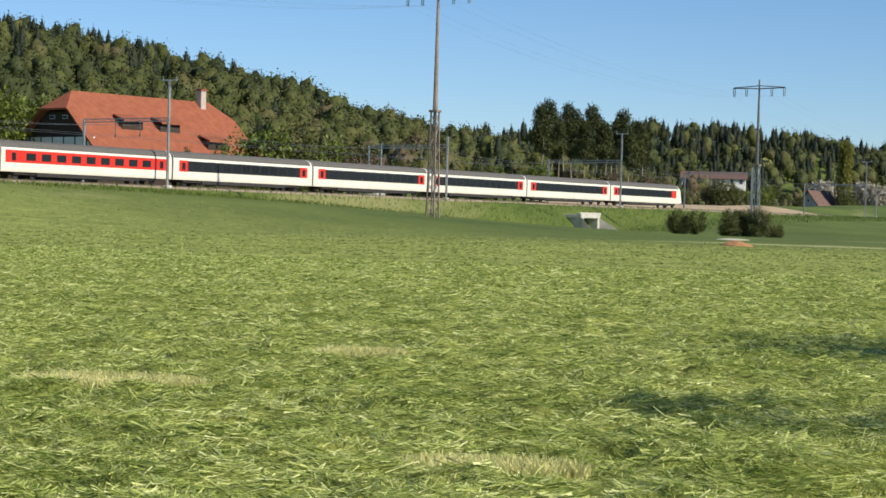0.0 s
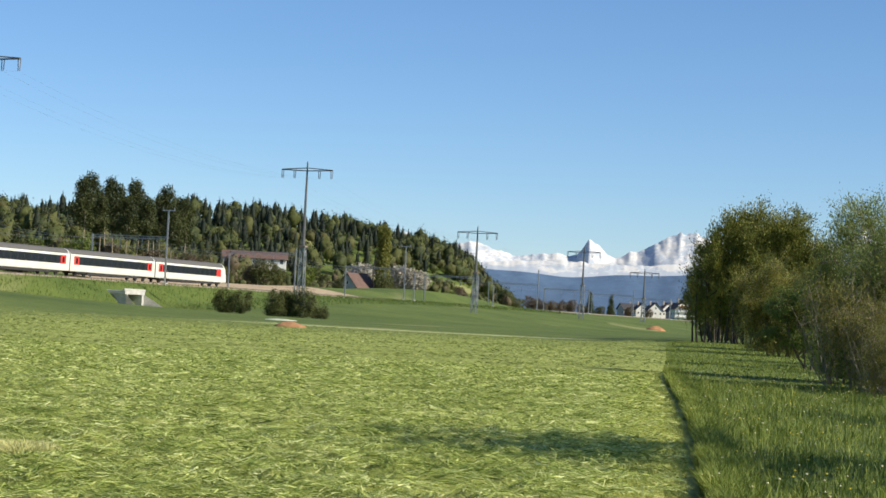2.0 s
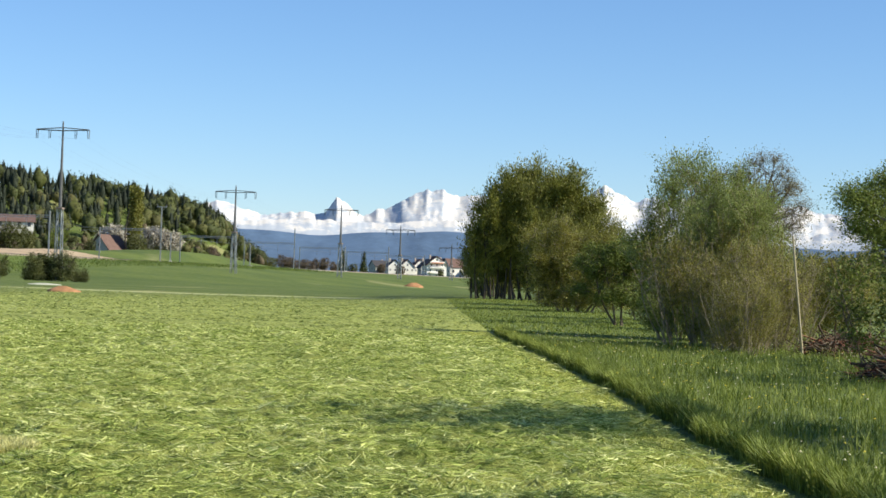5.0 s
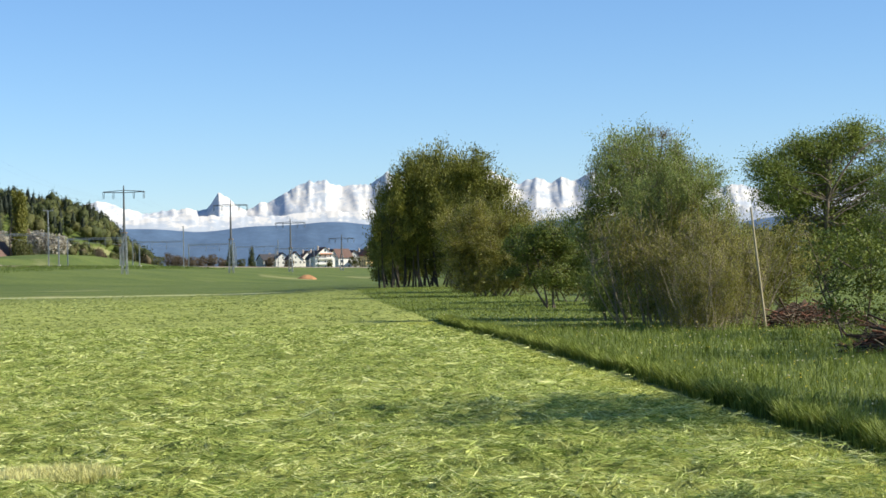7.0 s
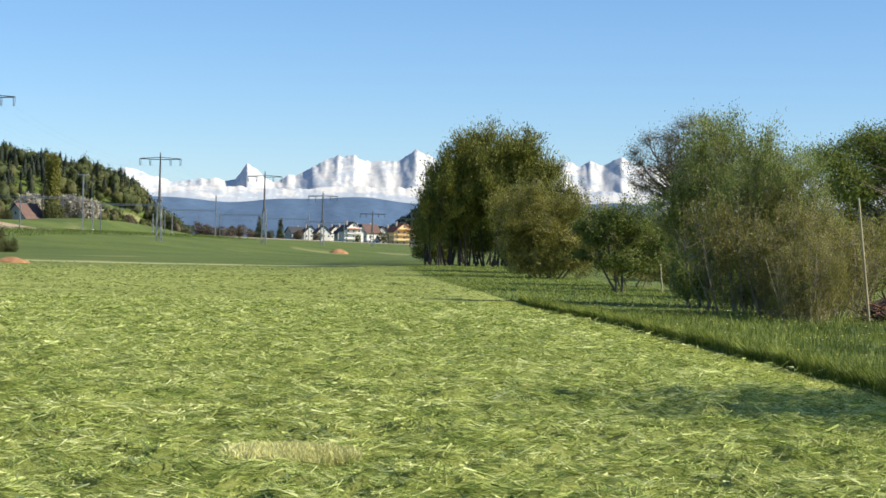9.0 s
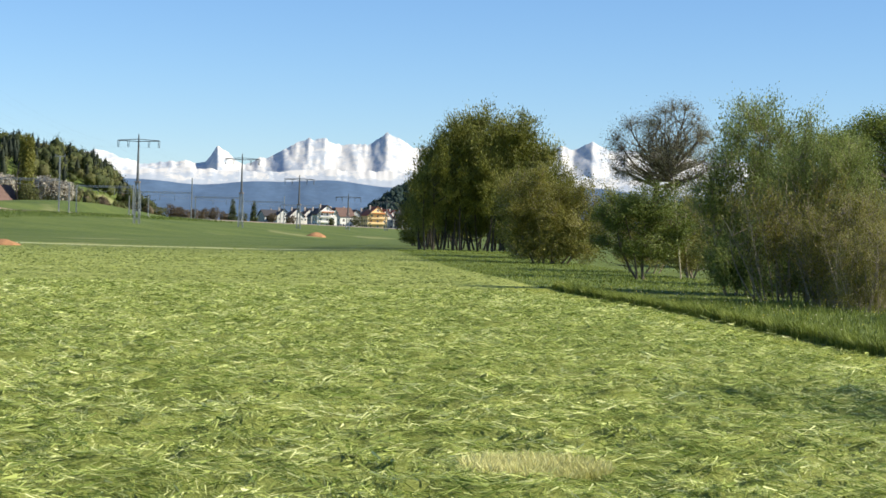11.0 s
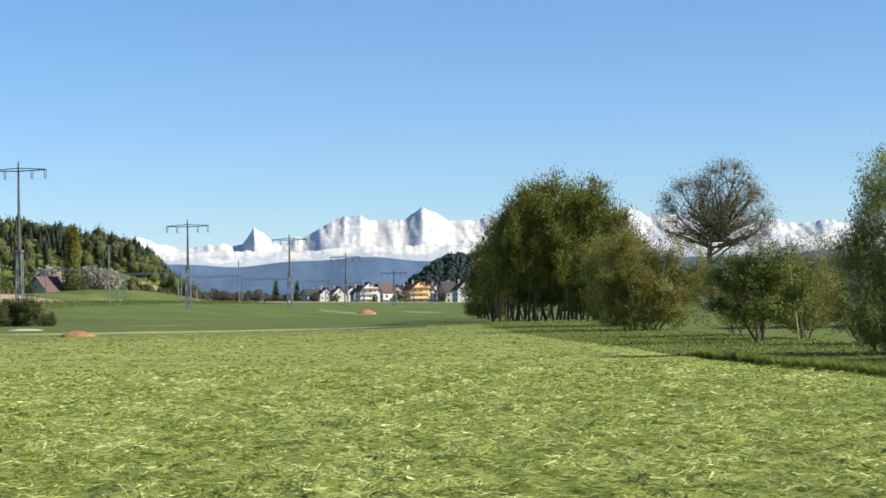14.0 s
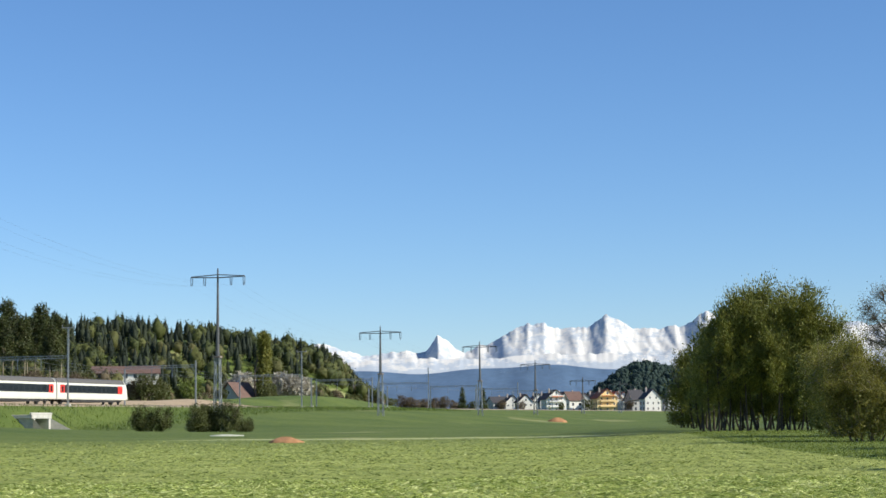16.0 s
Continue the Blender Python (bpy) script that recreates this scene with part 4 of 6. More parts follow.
# houses beyond the line
at = seen(-12.4, 640)
gable_house("long_house", (at[0], at[1], 15.4), 12, 22, 8, 2.6, 4.8, "render_white", "brown_tile", "long low pale building with a brown roof", (1, 2), chimney=False)
at = seen(-9.0, 545)
gable_house("house", (at[0], at[1], height(at[0], at[1]) + 0.8), 62, 9, 7.6, 2.8, 7.0, "render_grey", "brown_tile", "steep brown-roofed house behind the line", (2, 2))
gable_house("house", (-123, 270, 5.5), 12, 9, 7.0, 2.6, 5.2, "render_grey", "brown_tile", "small brown-roofed house behind the line", (1, 2))
at = (123.0, 487.0)
gable_house("house", (at[0], at[1], height(*at) + 2.5), -100, 9, 7.5, 4.5, 8.0, "render_white", "tile", "white house with a red roof among trees", (2, 2))
for az, far in ((-15.1, 500), (-14.3, 510), (-13.6, 515)):
    at = seen(az, far)
    gable_house("house", (at[0], at[1], height(at[0], at[1])), 10 + far % 7 * 4, 7, 6, 2.2, 3.6, "render_white", "brown_tile", "low white house behind garden trees", (1, 3), chimney=False)


def farmhouse(at, turn):
    """Large old farmhouse with a broad hipped tile roof."""
    ob = thing("farmhouse", at, "large old farmhouse with a broad red tiled roof", "farmhouse", "", turn)
    L, W = 17.0, 10.5                 # half length along the ridge, half width
    eave, top = 3.2, 12.7
    part("wall", box(bmesh.new(), -L + 1.6, L - 1.6, -W + 2.0, W - 2.0, -2, 4.4), MAT["timber"], ob, "dark weathered timber wall")
    part("plaster_wall", box(bmesh.new(), -L + 0.9, -L + 1.2, -W + 2.4, W - 2.4, 3.0, 5.6), MAT["render_white"], ob, "white plastered ground floor")
    bm = bmesh.new()
    r0, r1 = -L + 3.2, L - 3.0
    base = [(-L - 0.2, -W, eave), (L, -W, eave), (L, W, eave), (-L - 0.2, W, eave)]
    hip = 9.85                        # the end slopes start here
    lo = [bm.verts.new(p) for p in base]
    mid = [bm.verts.new((-L - 0.2, -W * 0.3, hip)), bm.verts.new((L, -W * 0.3, hip)), bm.verts.new((L, W * 0.3, hip)), bm.verts.new((-L - 0.2, W * 0.3, hip))]
    a, b = bm.verts.new((r0, 0, top)), bm.verts.new((r1, 0, top))
    for f in ((lo[0], lo[1], mid[1], mid[0]), (mid[0], mid[1], b, a), (lo[2], lo[3], mid[3], mid[2]), (mid[2], mid[3], a, b), (mid[3], mid[0], a), (mid[1], mid[2], b)):
        bm.faces.new(f)
    bmesh.ops.recalc_face_normals(bm, faces=bm.faces)
    bmesh.ops.solidify(bm, geom=bm.faces[:], thickness=0.3)
    roof = part("roof", bm, MAT["tile"], ob, "broad red clay tile roof")
    for end in (-1, 1):
        x = end * (L - 1.2)
        bm = prism(bmesh.new(), [(-W + 2.2, 0.0), (W - 2.2, 0.0), (W * 0.8, 4.6), (W * 0.3, 9.4), (-W * 0.3, 9.4), (-W * 0.8, 4.6)], x - 0.1, x + 0.1)
        bmesh.ops.recalc_face_normals(bm, faces=bm.faces)
        part("gable_wall", bm, MAT["timber"], ob, "dark timber gable wall")
    for y in (-1.4, 1.6):
        win = part("window", box(bmesh.new(), -L + 0.98, -L + 1.14, y - 0.6, y + 0.6, 8.3, 8.9), MAT["render_grey"], ob, "pale window frame")
        part("pane", box(bmesh.new(), -L + 0.95, -L + 1.16, y - 0.48, y + 0.48, 8.4, 8.75), MAT["pane"], win)
    for k in range(6):
        y = -6.6 + k * 2.64
        part("wall_post", box(bmesh.new(), -L + 0.86, -L + 1.0, y - 0.12, y + 0.12, 3.0, 5.7), MAT["timber"], ob, "dark timber post before the plaster")
    part("chimney", box(bmesh.new(), 11.2, 12.3, -1.4, -0.3, 10.4, 14.4, 0.06), MAT["brick"], ob, "pale rendered chimney")
    part("chimney_cap", box(bmesh.new(), 11.05, 12.45, -1.55, -0.15, 14.4, 14.65), MAT["tile"], ob)
    for x, z in ((-7.0, 8.0), (0.5, 8.0), (8.0, 5.6)):
        # shed dormers, seen as dark slits with a shadow below
        y = -W + (z - eave) * W / (top - eave)
        bm = prism(bmesh.new(), [(y - 1.6, z + 0.3), (y + 1.0, z + 1.2), (y + 1.0, z + 1.45), (y - 1.6, z + 0.55)], x - 2.2, x + 2.2)
        bmesh.ops.recalc_face_normals(bm, faces=bm.faces)
        dormer = part("dormer", bm, MAT["tile"], ob, "low tiled shed dormer")
        part("dormer_front", box(bmesh.new(), x - 2.0, x + 2.0, y - 1.0, y - 0.9, z - 1.0, z + 0.45), MAT["timber"], dormer)
    return ob


farmhouse((-150.5, 250.0, 6.4), 72)

# ---------------------------------------------------------------- culvert under the line
culvert = thing("culvert", along_track(269.5, 11.2, -0.45), "pale concrete culvert portal in the railway bank", "culvert", "", TRACK_TURN)
part("lintel", box(bmesh.new(), -4.6, 0.3, -3.0, 3.0, 2.55, 3.1, 0.05), MAT["concrete"], culvert)
part("parapet", box(bmesh.new(), 0.0, 0.3, -3.2, 3.2, 3.1, 3.4, 0.04), MAT["concrete"], culvert)
for s in (-1, 1):
    y0, y1 = sorted((s * 2.1, s * 2.7))
    part("side_wall", box(bmesh.new(), -4.6, 0.3, y0, y1, -0.3, 2.55), MAT["concrete"], culvert)
    bm = bmesh.new()
    foot = [bm.verts.new(p) for p in ((0.3, s * 2.7, -0.3), (3.4, s * 4.6, -0.3), (3.4, s * 4.6, 0.5), (0.3, s * 2.7, 2.6))]
    bm.faces.new(foot)
    bmesh.ops.solidify(bm, geom=bm.faces[:], thickness=0.35)
    part("wing_wall", bm, MAT["concrete"], culvert, "sloping concrete wing wall")
# dark sheet set back in the portal, stands in for the shade inside
part("mouth_shade_panel", box(bmesh.new(), -3.7, -3.4, -2.15, 2.15, -0.2, 2.56), MAT["underframe"], culvert, "dark panel in place of the shade inside the culvert mouth")

# ---------------------------------------------------------------- heaps and patches in the field


def heap(name, at, rx, ry, h, mat, label, category, seed, rough=0.06):
    rng = np.random.default_rng(seed)
    a, r = np.meshgrid(np.linspace(0, 2 * np.pi, 28, endpoint=False), np.linspace(0, 1, 9))
    z = h * (1 - r ** 1.7) * (1 + 0.25 * r * np.sin(a * 3 + seed)) + rng.normal(0, rough * h, a.shape) * (1 - r) * np.minimum(1, r * 6)
    x, y = rx * r * np.cos(a) * (1 + 0.1 * np.sin(a * 5)), ry * r * np.sin(a)
    z[-1] = -0.3
    n = a.shape[1]
    q = np.arange(8)[:, None] * n + np.arange(n)[None]
    q2 = np.arange(8)[:, None] * n + (np.arange(n)[None] + 1) % n
    ob = linked(name, mesh_of(name, np.stack([x, y, z], -1).reshape(-1, 3), np.stack([q, q2, q2 + n, q + n], -1).reshape(-1, 4), True), MAT[mat])
    ob.matrix_basis = pose(*at)
    return tagged(ob, label, category)


heap("soil_mound", (-30.6, 136.0, height(-30.6, 136)), 1.3, 1.0, 0.4, "soil", "low heap of dry reddish-tan soil in the field", "soil heap", 4)
heap("soil_mound", (-8.0, 432.0, height(-8, 432)), 2.4, 1.8, 0.95, "soil", "tan soil heap far out in the field", "soil heap", 8)
heap("straw_patch", (-44.8, 197.0, height(-44.8, 197) + 0.02), 1.9, 2.6, 0.14, "lime", "pale patch of scattered straw on grass", "straw", 3)
heap("soil_mound", (8.4, 57.5, height(8.4, 57.5)), 0.9, 0.8, 0.42, "brush", "small heap of dark reddish earth beside the thicket", "soil heap", 5, 0.28)


def brush_pile(at, rx, ry, h, count, seed):
    """Cut branches thrown on a heap, dark inside."""
    rng = np.random.default_rng(seed)
    ob = thing("brush_pile", at, "pile of dry reddish-brown cut branches in the grass", "brushwood", "brushwood beside the thicket")
    for n, (shade, r0) in enumerate((("brush", 0.022), ("red_twig", 0.012), ("pale_bark", 0.009))):
        paths, radii = [], []
        for k in range(count):
            a, r = rng.uniform(0, 2 * np.pi), math.sqrt(rng.uniform(0, 1))
            mid = np.array((rx * r * math.cos(a), ry * r * math.sin(a), h * (1 - r ** 2) * rng.uniform(0.3, 1.0) + 0.04))
            way = np.array((rng.normal(0, 1), rng.normal(0, 1), rng.normal(0, 0.3)))
            way *= rng.uniform(0.3, 0.75) / np.linalg.norm(way)
            p = bent(rng, mid - way, mid + way, 0.06, 4)
            p[:, 2] = np.maximum(p[:, 2], 0.01)
            paths.append(p)
            radii.append((r0 * rng.uniform(0.6, 1.5), r0 * 0.4))
        linked("brushwood" if n else "brushwood_core", mesh_of("brushwood", *tubes(paths, radii, 4)), MAT[shade], ob)
    return ob


brush_pile((6.6, 49.2, height(6.6, 49.2)), 1.2, 1.0, 0.5, 170, 6)
brush_pile((4.5, 35.6, height(4.5, 35.6)), 0.8, 0.7, 0.42, 110, 7)

# bare field behind the line
bare_y = np.linspace(318, 420, 24)
bare_u = np.linspace(-30, -10, 8)
bu, by = np.meshgrid(bare_u, bare_y)
bx = track_x(by) + bu * ACROSS
q = (np.arange(23)[:, None] * 8 + np.arange(7)[None]).ravel()
bare = linked("bare_field", mesh_of("bare_field", np.stack([bx, by, land(bx, by) + 0.35], -1).reshape(-1, 3), np.stack([q, q + 1, q + 9, q + 8], -1)), MAT["bare"])
tagged(bare, "bare tan strip of field beyond the track", "field", kind="structure")


def leaning_pole(foot, head, label):
    ob = thing("pole", foot, label, "pole", "poles by the thicket")
    d = Vector(head) - Vector(foot)
    part("shaft", bar(bmesh.new(), (0, 0, -0.2), d, 0.034, 0.026, 8), MAT["pole_wood"], ob)
    part("cap", bar(bmesh.new(), d, d * 1.012, 0.036, 0.02, 8), MAT["concrete"], ob)


leaning_pole((5.2, 48.4, height(5.2, 48.4)), (4.85, 48.4, 3.0), "pale leaning wooden pole beside the thicket")
leaning_pole((5.9, 81.0, height(5.9, 81)), (5.45, 81.0, 4.15), "pale leaning wooden pole among the bushes")

# ---------------------------------------------------------------- trees along the meadow
# big willow group: several drooping crowns over a row of trunks
rng0 = np.random.default_rng(5)
stems = []
for k in range(17):
    x = -4.6 + k * 0.52 + rng0.uniform(-0.15, 0.15)
    y = rng0.uniform(-1.2, 1.5)
    stems.append(((x, y, -0.2), (x * 1.04, y + rng0.uniform(-0.3, 0.3), 8.2 - 0.16 * (x - 0.4) ** 2)))
blobs = [(-3.3, 0, 5.4, 2.1, 2.8, 3.8, 2.6), (-1.6, 0.4, 6.8, 2.2, 2.8, 4.2, 3), (0.6, 0, 7.3, 2.3, 3.0, 4.3, 3.4), (2.7, 0, 6.9, 2.2, 3.0, 4.2, 3), (4.6, 0, 5.7, 2.2, 3.0, 4.0, 2.6),
         (0.6, 0, 4.9, 5.0, 3.4, 2.4, 3), (6.2, 0, 3.4, 2.4, 2.6, 3.4, 2.4), (3.9, -0.4, 1.9, 2.0, 2.0, 2.2, 1.6), (-4.6, 0.6, 3.4, 1.0, 1.6, 2.0, 0.7), (0.2, 3.2, 2.6, 4.2, 0.9, 2.6, 1.6)]
wood, foliage = grow(11, stems, blobs, 130, 6600, 28, (0.2, 0.062), droop=-0.6, sprays=330, spray=(0.42, 0.6), bend=0.04, stem_r=0.09, limb_r=0.04, twig_r=0.012, lowest=1.2, bare=0.12, shell=(0.4, 1.0), scatter=0.15, spread=0.42)
row_willow = tree_thing("willow_tree", (3.7, 150.0, height(3.7, 150)), wood, foliage, "dark_bark", "willow", "broad group of willows, one green dome over a row of trunks", "tree", "willows in a row")
wood, foliage = grow(26, stems, blobs, 60, 2600, 14, (0.34, 0.12), droop=-0.5, sprays=200, spray=(0.45, 0.6), bend=0.04, stem_r=0.09, limb_r=0.04, twig_r=0.012, lowest=0.6, bare=0.05, shell=(0.4, 1.0), scatter=0.2, spread=0.5)
rear = tree_thing("willow_tree", (4.6, 163.0, height(4.6, 163)), wood, foliage, "dark_bark", "willow", "willow farther back in the same row", "tree", "willows in a row", scale=0.98)
copy_thing(rear, pose(5.4, 178.0, height(5.4, 178), 0, 0, 0))
# lower willow farther along, in leaf down to the ground
stems = [((0.4 * k - 1.2, 0.3 * (k % 3), -0.1), (0.7 * k - 2.1, 0.6 * (k % 3) - 0.6, 6.0)) for k in range(7)]
blobs = [(-0.4, 0, 4.6, 2.3, 2.4, 3.2, 3), (0.9, 0, 5.2, 2.2, 2.4, 3.4, 3), (-1.0, 0, 2.2, 2.2, 2.2, 2.3, 2.4), (1.4, 0, 2.2, 2.2, 2.2, 2.3, 2)]
wood, foliage = grow(24, stems, blobs, 60, 2400, 18, (0.24, 0.075), droop=-0.3, sprays=110, spray=(0.4, 0.55), spread=0.45, shell=(0.35, 1.0), stem_r=0.1, limb_r=0.04, twig_r=0.012, lowest=0.1, scatter=0.18, bare=0.12)
tree_thing("willow_tree", (2.4, 198.0, height(2.4, 198)), wood, foliage, "bark", "willow", "lower willow in leaf down to the ground", "tree")
# budding bush in front of it
stems = [((0.3 * k - 0.9, 0.2 * (k % 3), -0.1), (1.1 * k - 3.0, 0.5 * (k % 3) - 0.5, 4.2 - 0.2 * abs(k - 3))) for k in range(7)]
blobs = [(-1.2, 0, 3.2, 2.4, 2.2, 2.6, 2), (1.4, 0, 2.8, 2.4, 2.2, 2.4, 2), (0, 0, 1.8, 3.6, 2.4, 1.8, 1.5), (0, -0.4, 0.7, 3.2, 2.0, 0.9, 1.1)]
wood, foliage = grow(12, stems, blobs, 70, 2800, 24, (0.12, 0.05), droop=-0.2, sprays=130, spray=(0.34, 0.42), spread=0.6, shell=(0.2, 1.0), stem_r=0.07, limb_r=0.035, twig_r=0.011, lowest=0.05, scatter=0.12)
tree_thing("bush", (4.4, 111.0, height(4.4, 111)), wood, foliage, "pale_bark", "olive", "large olive-brown bush just coming into leaf", "bush")
blobs = [(-0.5, 0, 3.3, 2.6, 2.2, 2.8, 2), (0.6, 0.3, 2.0, 2.8, 2.2, 2.0, 1.5), (0.2, -0.3, 0.7, 2.6, 1.8, 0.9, 1.0)]
wood, foliage = grow(13, [s for s in stems[1:6]], blobs, 60, 2400, 20, (0.14, 0.055), droop=-0.2, sprays=110, spray=(0.34, 0.42), spread=0.6, shell=(0.2, 1.0), stem_r=0.07, limb_r=0.035, lowest=0.2)
tree_thing("bush", (5.6, 126.0, height(5.6, 126)), wood, foliage, "pale_bark", "willow", "grey-green willow bush beside the tall willows", "bush")
# small fresh green tree
stems = [((0.12 * k - 0.2, 0.1 * (k % 2), -0.1), (0.5 * k - 0.9, 0.2 * (k % 2), 3.0)) for k in range(4)]
blobs = [(0.3, 0, 3.1, 1.2, 1.3, 0.9, 2), (-0.9, 0, 2.6, 1.3, 1.2, 0.7, 1.5), (1.1, 0.2, 2.3, 1.2, 1.2, 0.7, 1.5), (-0.8, 0, 1.6, 1.5, 1.2, 0.6, 1.3), (0.6, 0, 1.4, 1.3, 1.2, 0.6, 1)]
wood, foliage = grow(14, stems, blobs, 50, 1500, 20, (0.085, 0.045), sprays=75, spray=(0.32, 0.13), stem_r=0.05, limb_r=0.025, twig_r=0.008, lowest=0.5, scatter=0.1)
tree_thing("small_tree", (3.6, 77.5, height(3.6, 77.5)), wood, foliage, "bark", "fresh", "small spreading tree with fresh green leaves", "tree")
stems = [((0.3 * k - 0.7, 0.15 * (k % 2), -0.1), (0.8 * k - 1.8, 0.3 * (k % 2), 2.6)) for k in range(5)]
blobs = [(-0.8, 0, 1.9, 1.6, 1.5, 1.5, 2), (0.9, 0.2, 1.7, 1.6, 1.5, 1.4, 2), (0, 0, 0.9, 2.2, 1.6, 0.9, 1)]
wood, foliage = grow(15, stems, blobs, 50, 1400, 18, (0.085, 0.036), droop=-0.1, sprays=70, spray=(0.26, 0.3), spread=0.6, shell=(0.2, 1.0), stem_r=0.04, limb_r=0.022, twig_r=0.007, lowest=0.1, scatter=0.09)
low_bush = tree_thing("bush", (6.6, 72.0, height(6.6, 72)), wood, foliage, "pale_bark", "olive", "dense budding bush with many thin stems", "bush", "bushes along the meadow")
for x, y, s, turn in ((7.2, 85.0, 1.2, 80), (6.8, 95.0, 1.25, 200), (9.5, 66.0, 1.0, 300)):
    b = copy_thing(low_bush, pose(x, y, height(x, y), 0, 0, turn) @ Matrix.Scale(s, 4))
# tall willow thicket
stems = [((0.35 * k - 1.4, 0.3 * (k % 3) - 0.3, -0.1), (0.45 * k - 1.9, 0.5 * (k % 3) - 0.5, 4.6 - 0.2 * abs(k - 4))) for k in range(9)]
blobs = [(-0.4, 0, 4.1, 1.8, 1.9, 1.9, 3), (0.9, 0.2, 3.6, 1.6, 1.8, 2.0, 2), (-1.2, 0, 3.0, 1.3, 1.6, 1.7, 2), (0, 0, 1.9, 2.3, 2.0, 1.7, 3.4), (-0.6, -0.6, 0.9, 2.0, 1.4, 1.0, 1.6), (0, -0.9, 0.6, 2.5, 1.2, 0.75, 2.6)]
wood, foliage = grow(16, stems, blobs, 120, 3300, 34, (0.085, 0.03), droop=-0.35, sprays=170, spray=(0.24, 0.34), spread=0.5, shell=(0.2, 1.0), stem_r=0.05, limb_r=0.024, twig_r=0.01, lowest=0.03, scatter=0.1)
thicket = tree_thing("willow_thicket", (4.55, 61.0, height(4.55, 61)), wood, foliage, "pale_bark", "thicket", "tall willow thicket with silvery-green leaves and thin stems", "bush", "willow thickets")
copy_thing(thicket, pose(4.4, 55.0, height(4.4, 55.0), 0, 0, 140) @ Matrix.Scale(0.78, 4))
rng4 = np.random.default_rng(31)
stems = []
for k in range(46):
    x, y = rng4.uniform(-1.5, 1.5), rng4.uniform(-0.8, 0.8)
    stems.append(((x, y, -0.1), (x * 1.5 + rng4.normal(0, 0.35), y * 1.7 + rng4.normal(0, 0.3), rng4.uniform(1.6, 3.1))))
blobs = [(-1.1, 0, 1.9, 1.5, 1.5, 1.4, 2), (1.1, 0.2, 1.8, 1.5, 1.5, 1.4, 2), (0, 0, 2.3, 1.4, 1.3, 0.9, 1.4), (0, 0, 1.1, 2.3, 1.6, 1.0, 1.6), (0, -0.3, 0.5, 2.2, 1.4, 0.6, 1.0)]
wood, foliage = grow(17, stems, blobs, 90, 1900, 14, (0.075, 0.03), sprays=90, spray=(0.22, 0.34), droop=-0.3, spread=0.45, shell=(0.3, 1.0), stem_r=0.022, limb_r=0.014, twig_r=0.008, lowest=0.03, scatter=0.06, bare=0.9, bend=0.05)
brown_bush = tree_thing("bush", (4.0, 54.0, height(4, 54)), wood, foliage, "pale_bark", "olive", "dense thin-stemmed bush, brownish green", "bush", "bushes along the meadow")
copy_thing(brown_bush, pose(4.3, 51.0, height(4.3, 51.0), 0, 0, 130) @ Matrix.Scale(0.8, 4))
copy_thing(brown_bush, pose(5.0, 53.0, height(5.0, 53.0), 0, 0, 40) @ Matrix.Scale(0.85, 4))
copy_thing(brown_bush, pose(3.7, 48.6, height(3.7, 48.6), 0, 0, 250) @ Matrix.Scale(0.62, 4))
# tree with tiered boughs behind the poles
stems = [((0, 0, -0.2), (0.6, 0, 8.6))]
blobs = [(-3.0, 0, 7.2, 1.7, 2.0, 0.9, 1.2), (-0.8, 0, 8.2, 1.7, 2.0, 1.0, 1.3), (1.8, 0.5, 8.9, 1.9, 2.2, 1.0, 1.4), (4.4, 0, 7.8, 1.8, 2.0, 1.0, 1.2), (-2.4, -0.5, 5.6, 2.0, 2.2, 0.9, 1.5), (0.6, 0, 6.6, 1.9, 2.2, 1.0, 1.5), (3.0, 0, 6.4, 1.6, 2.2, 1.0, 1.2),
         (4.8, 0, 5.4, 1.7, 2.0, 0.9, 1.2), (-0.6, 0, 4.4, 2.6, 2.4, 1.1, 1.8), (2.8, 0.3, 4.2, 2.2, 2.0, 1.0, 1.4), (0.3, 0, 2.2, 3.2, 2.4, 1.7, 2.2)]
wood, foliage = grow(18, stems, blobs, 90, 3400, 26, (0.15, 0.075), sprays=120, spray=(0.55, 0.24), stem_r=0.22, limb_r=0.06, twig_r=0.014, lowest=0.4, scatter=0.3, bend=0.18, bare=0.25, along=0.2)
tree_thing("tiered_tree", (24.0, 110.0, height(24, 110)), wood, foliage, "bark", "spring", "green tree with tiered spreading boughs", "tree")
# near tree over the meadow
stems = [((0, 0, -0.2), (-0.5, 0.4, 5.0)), ((0.3, 0.2, -0.2), (1.2, 1.0, 5.6))]
blobs = [(-1.4, 0.2, 4.2, 2.0, 1.8, 1.3, 2), (0.8, 0.6, 5.0, 2.2, 2.0, 1.4, 2), (-0.2, -1.2, 4.0, 1.8, 1.8, 1.2, 1), (0.5, 0, 2.4, 1.6, 1.6, 1.2, 1), (-4.2, 0.0, 2.8, 0.3, 0.3, 0.25, 0.15)]
wood, foliage = grow(19, stems, blobs, 50, 800, 16, (0.09, 0.045), sprays=60, spray=(0.3, 0.2), stem_r=0.11, limb_r=0.035, twig_r=0.008, lowest=1.2, scatter=0.07)
near_tree = tree_thing("young_tree", (6.1, 20.2, height(6.1, 20.2)), wood, foliage, "bark", "fresh", "young tree with small fresh leaves over the meadow", "tree", "young trees by the meadow", scale=1.22)
copy_thing(near_tree, pose(4.9, 11.8, height(4.9, 11.8), 0, 0, 120) @ Matrix.Scale(0.72, 4))
copy_thing(near_tree, pose(7.6, 33.0, height(7.6, 33.0), 0, 0, 40) @ Matrix.Scale(0.66, 4))
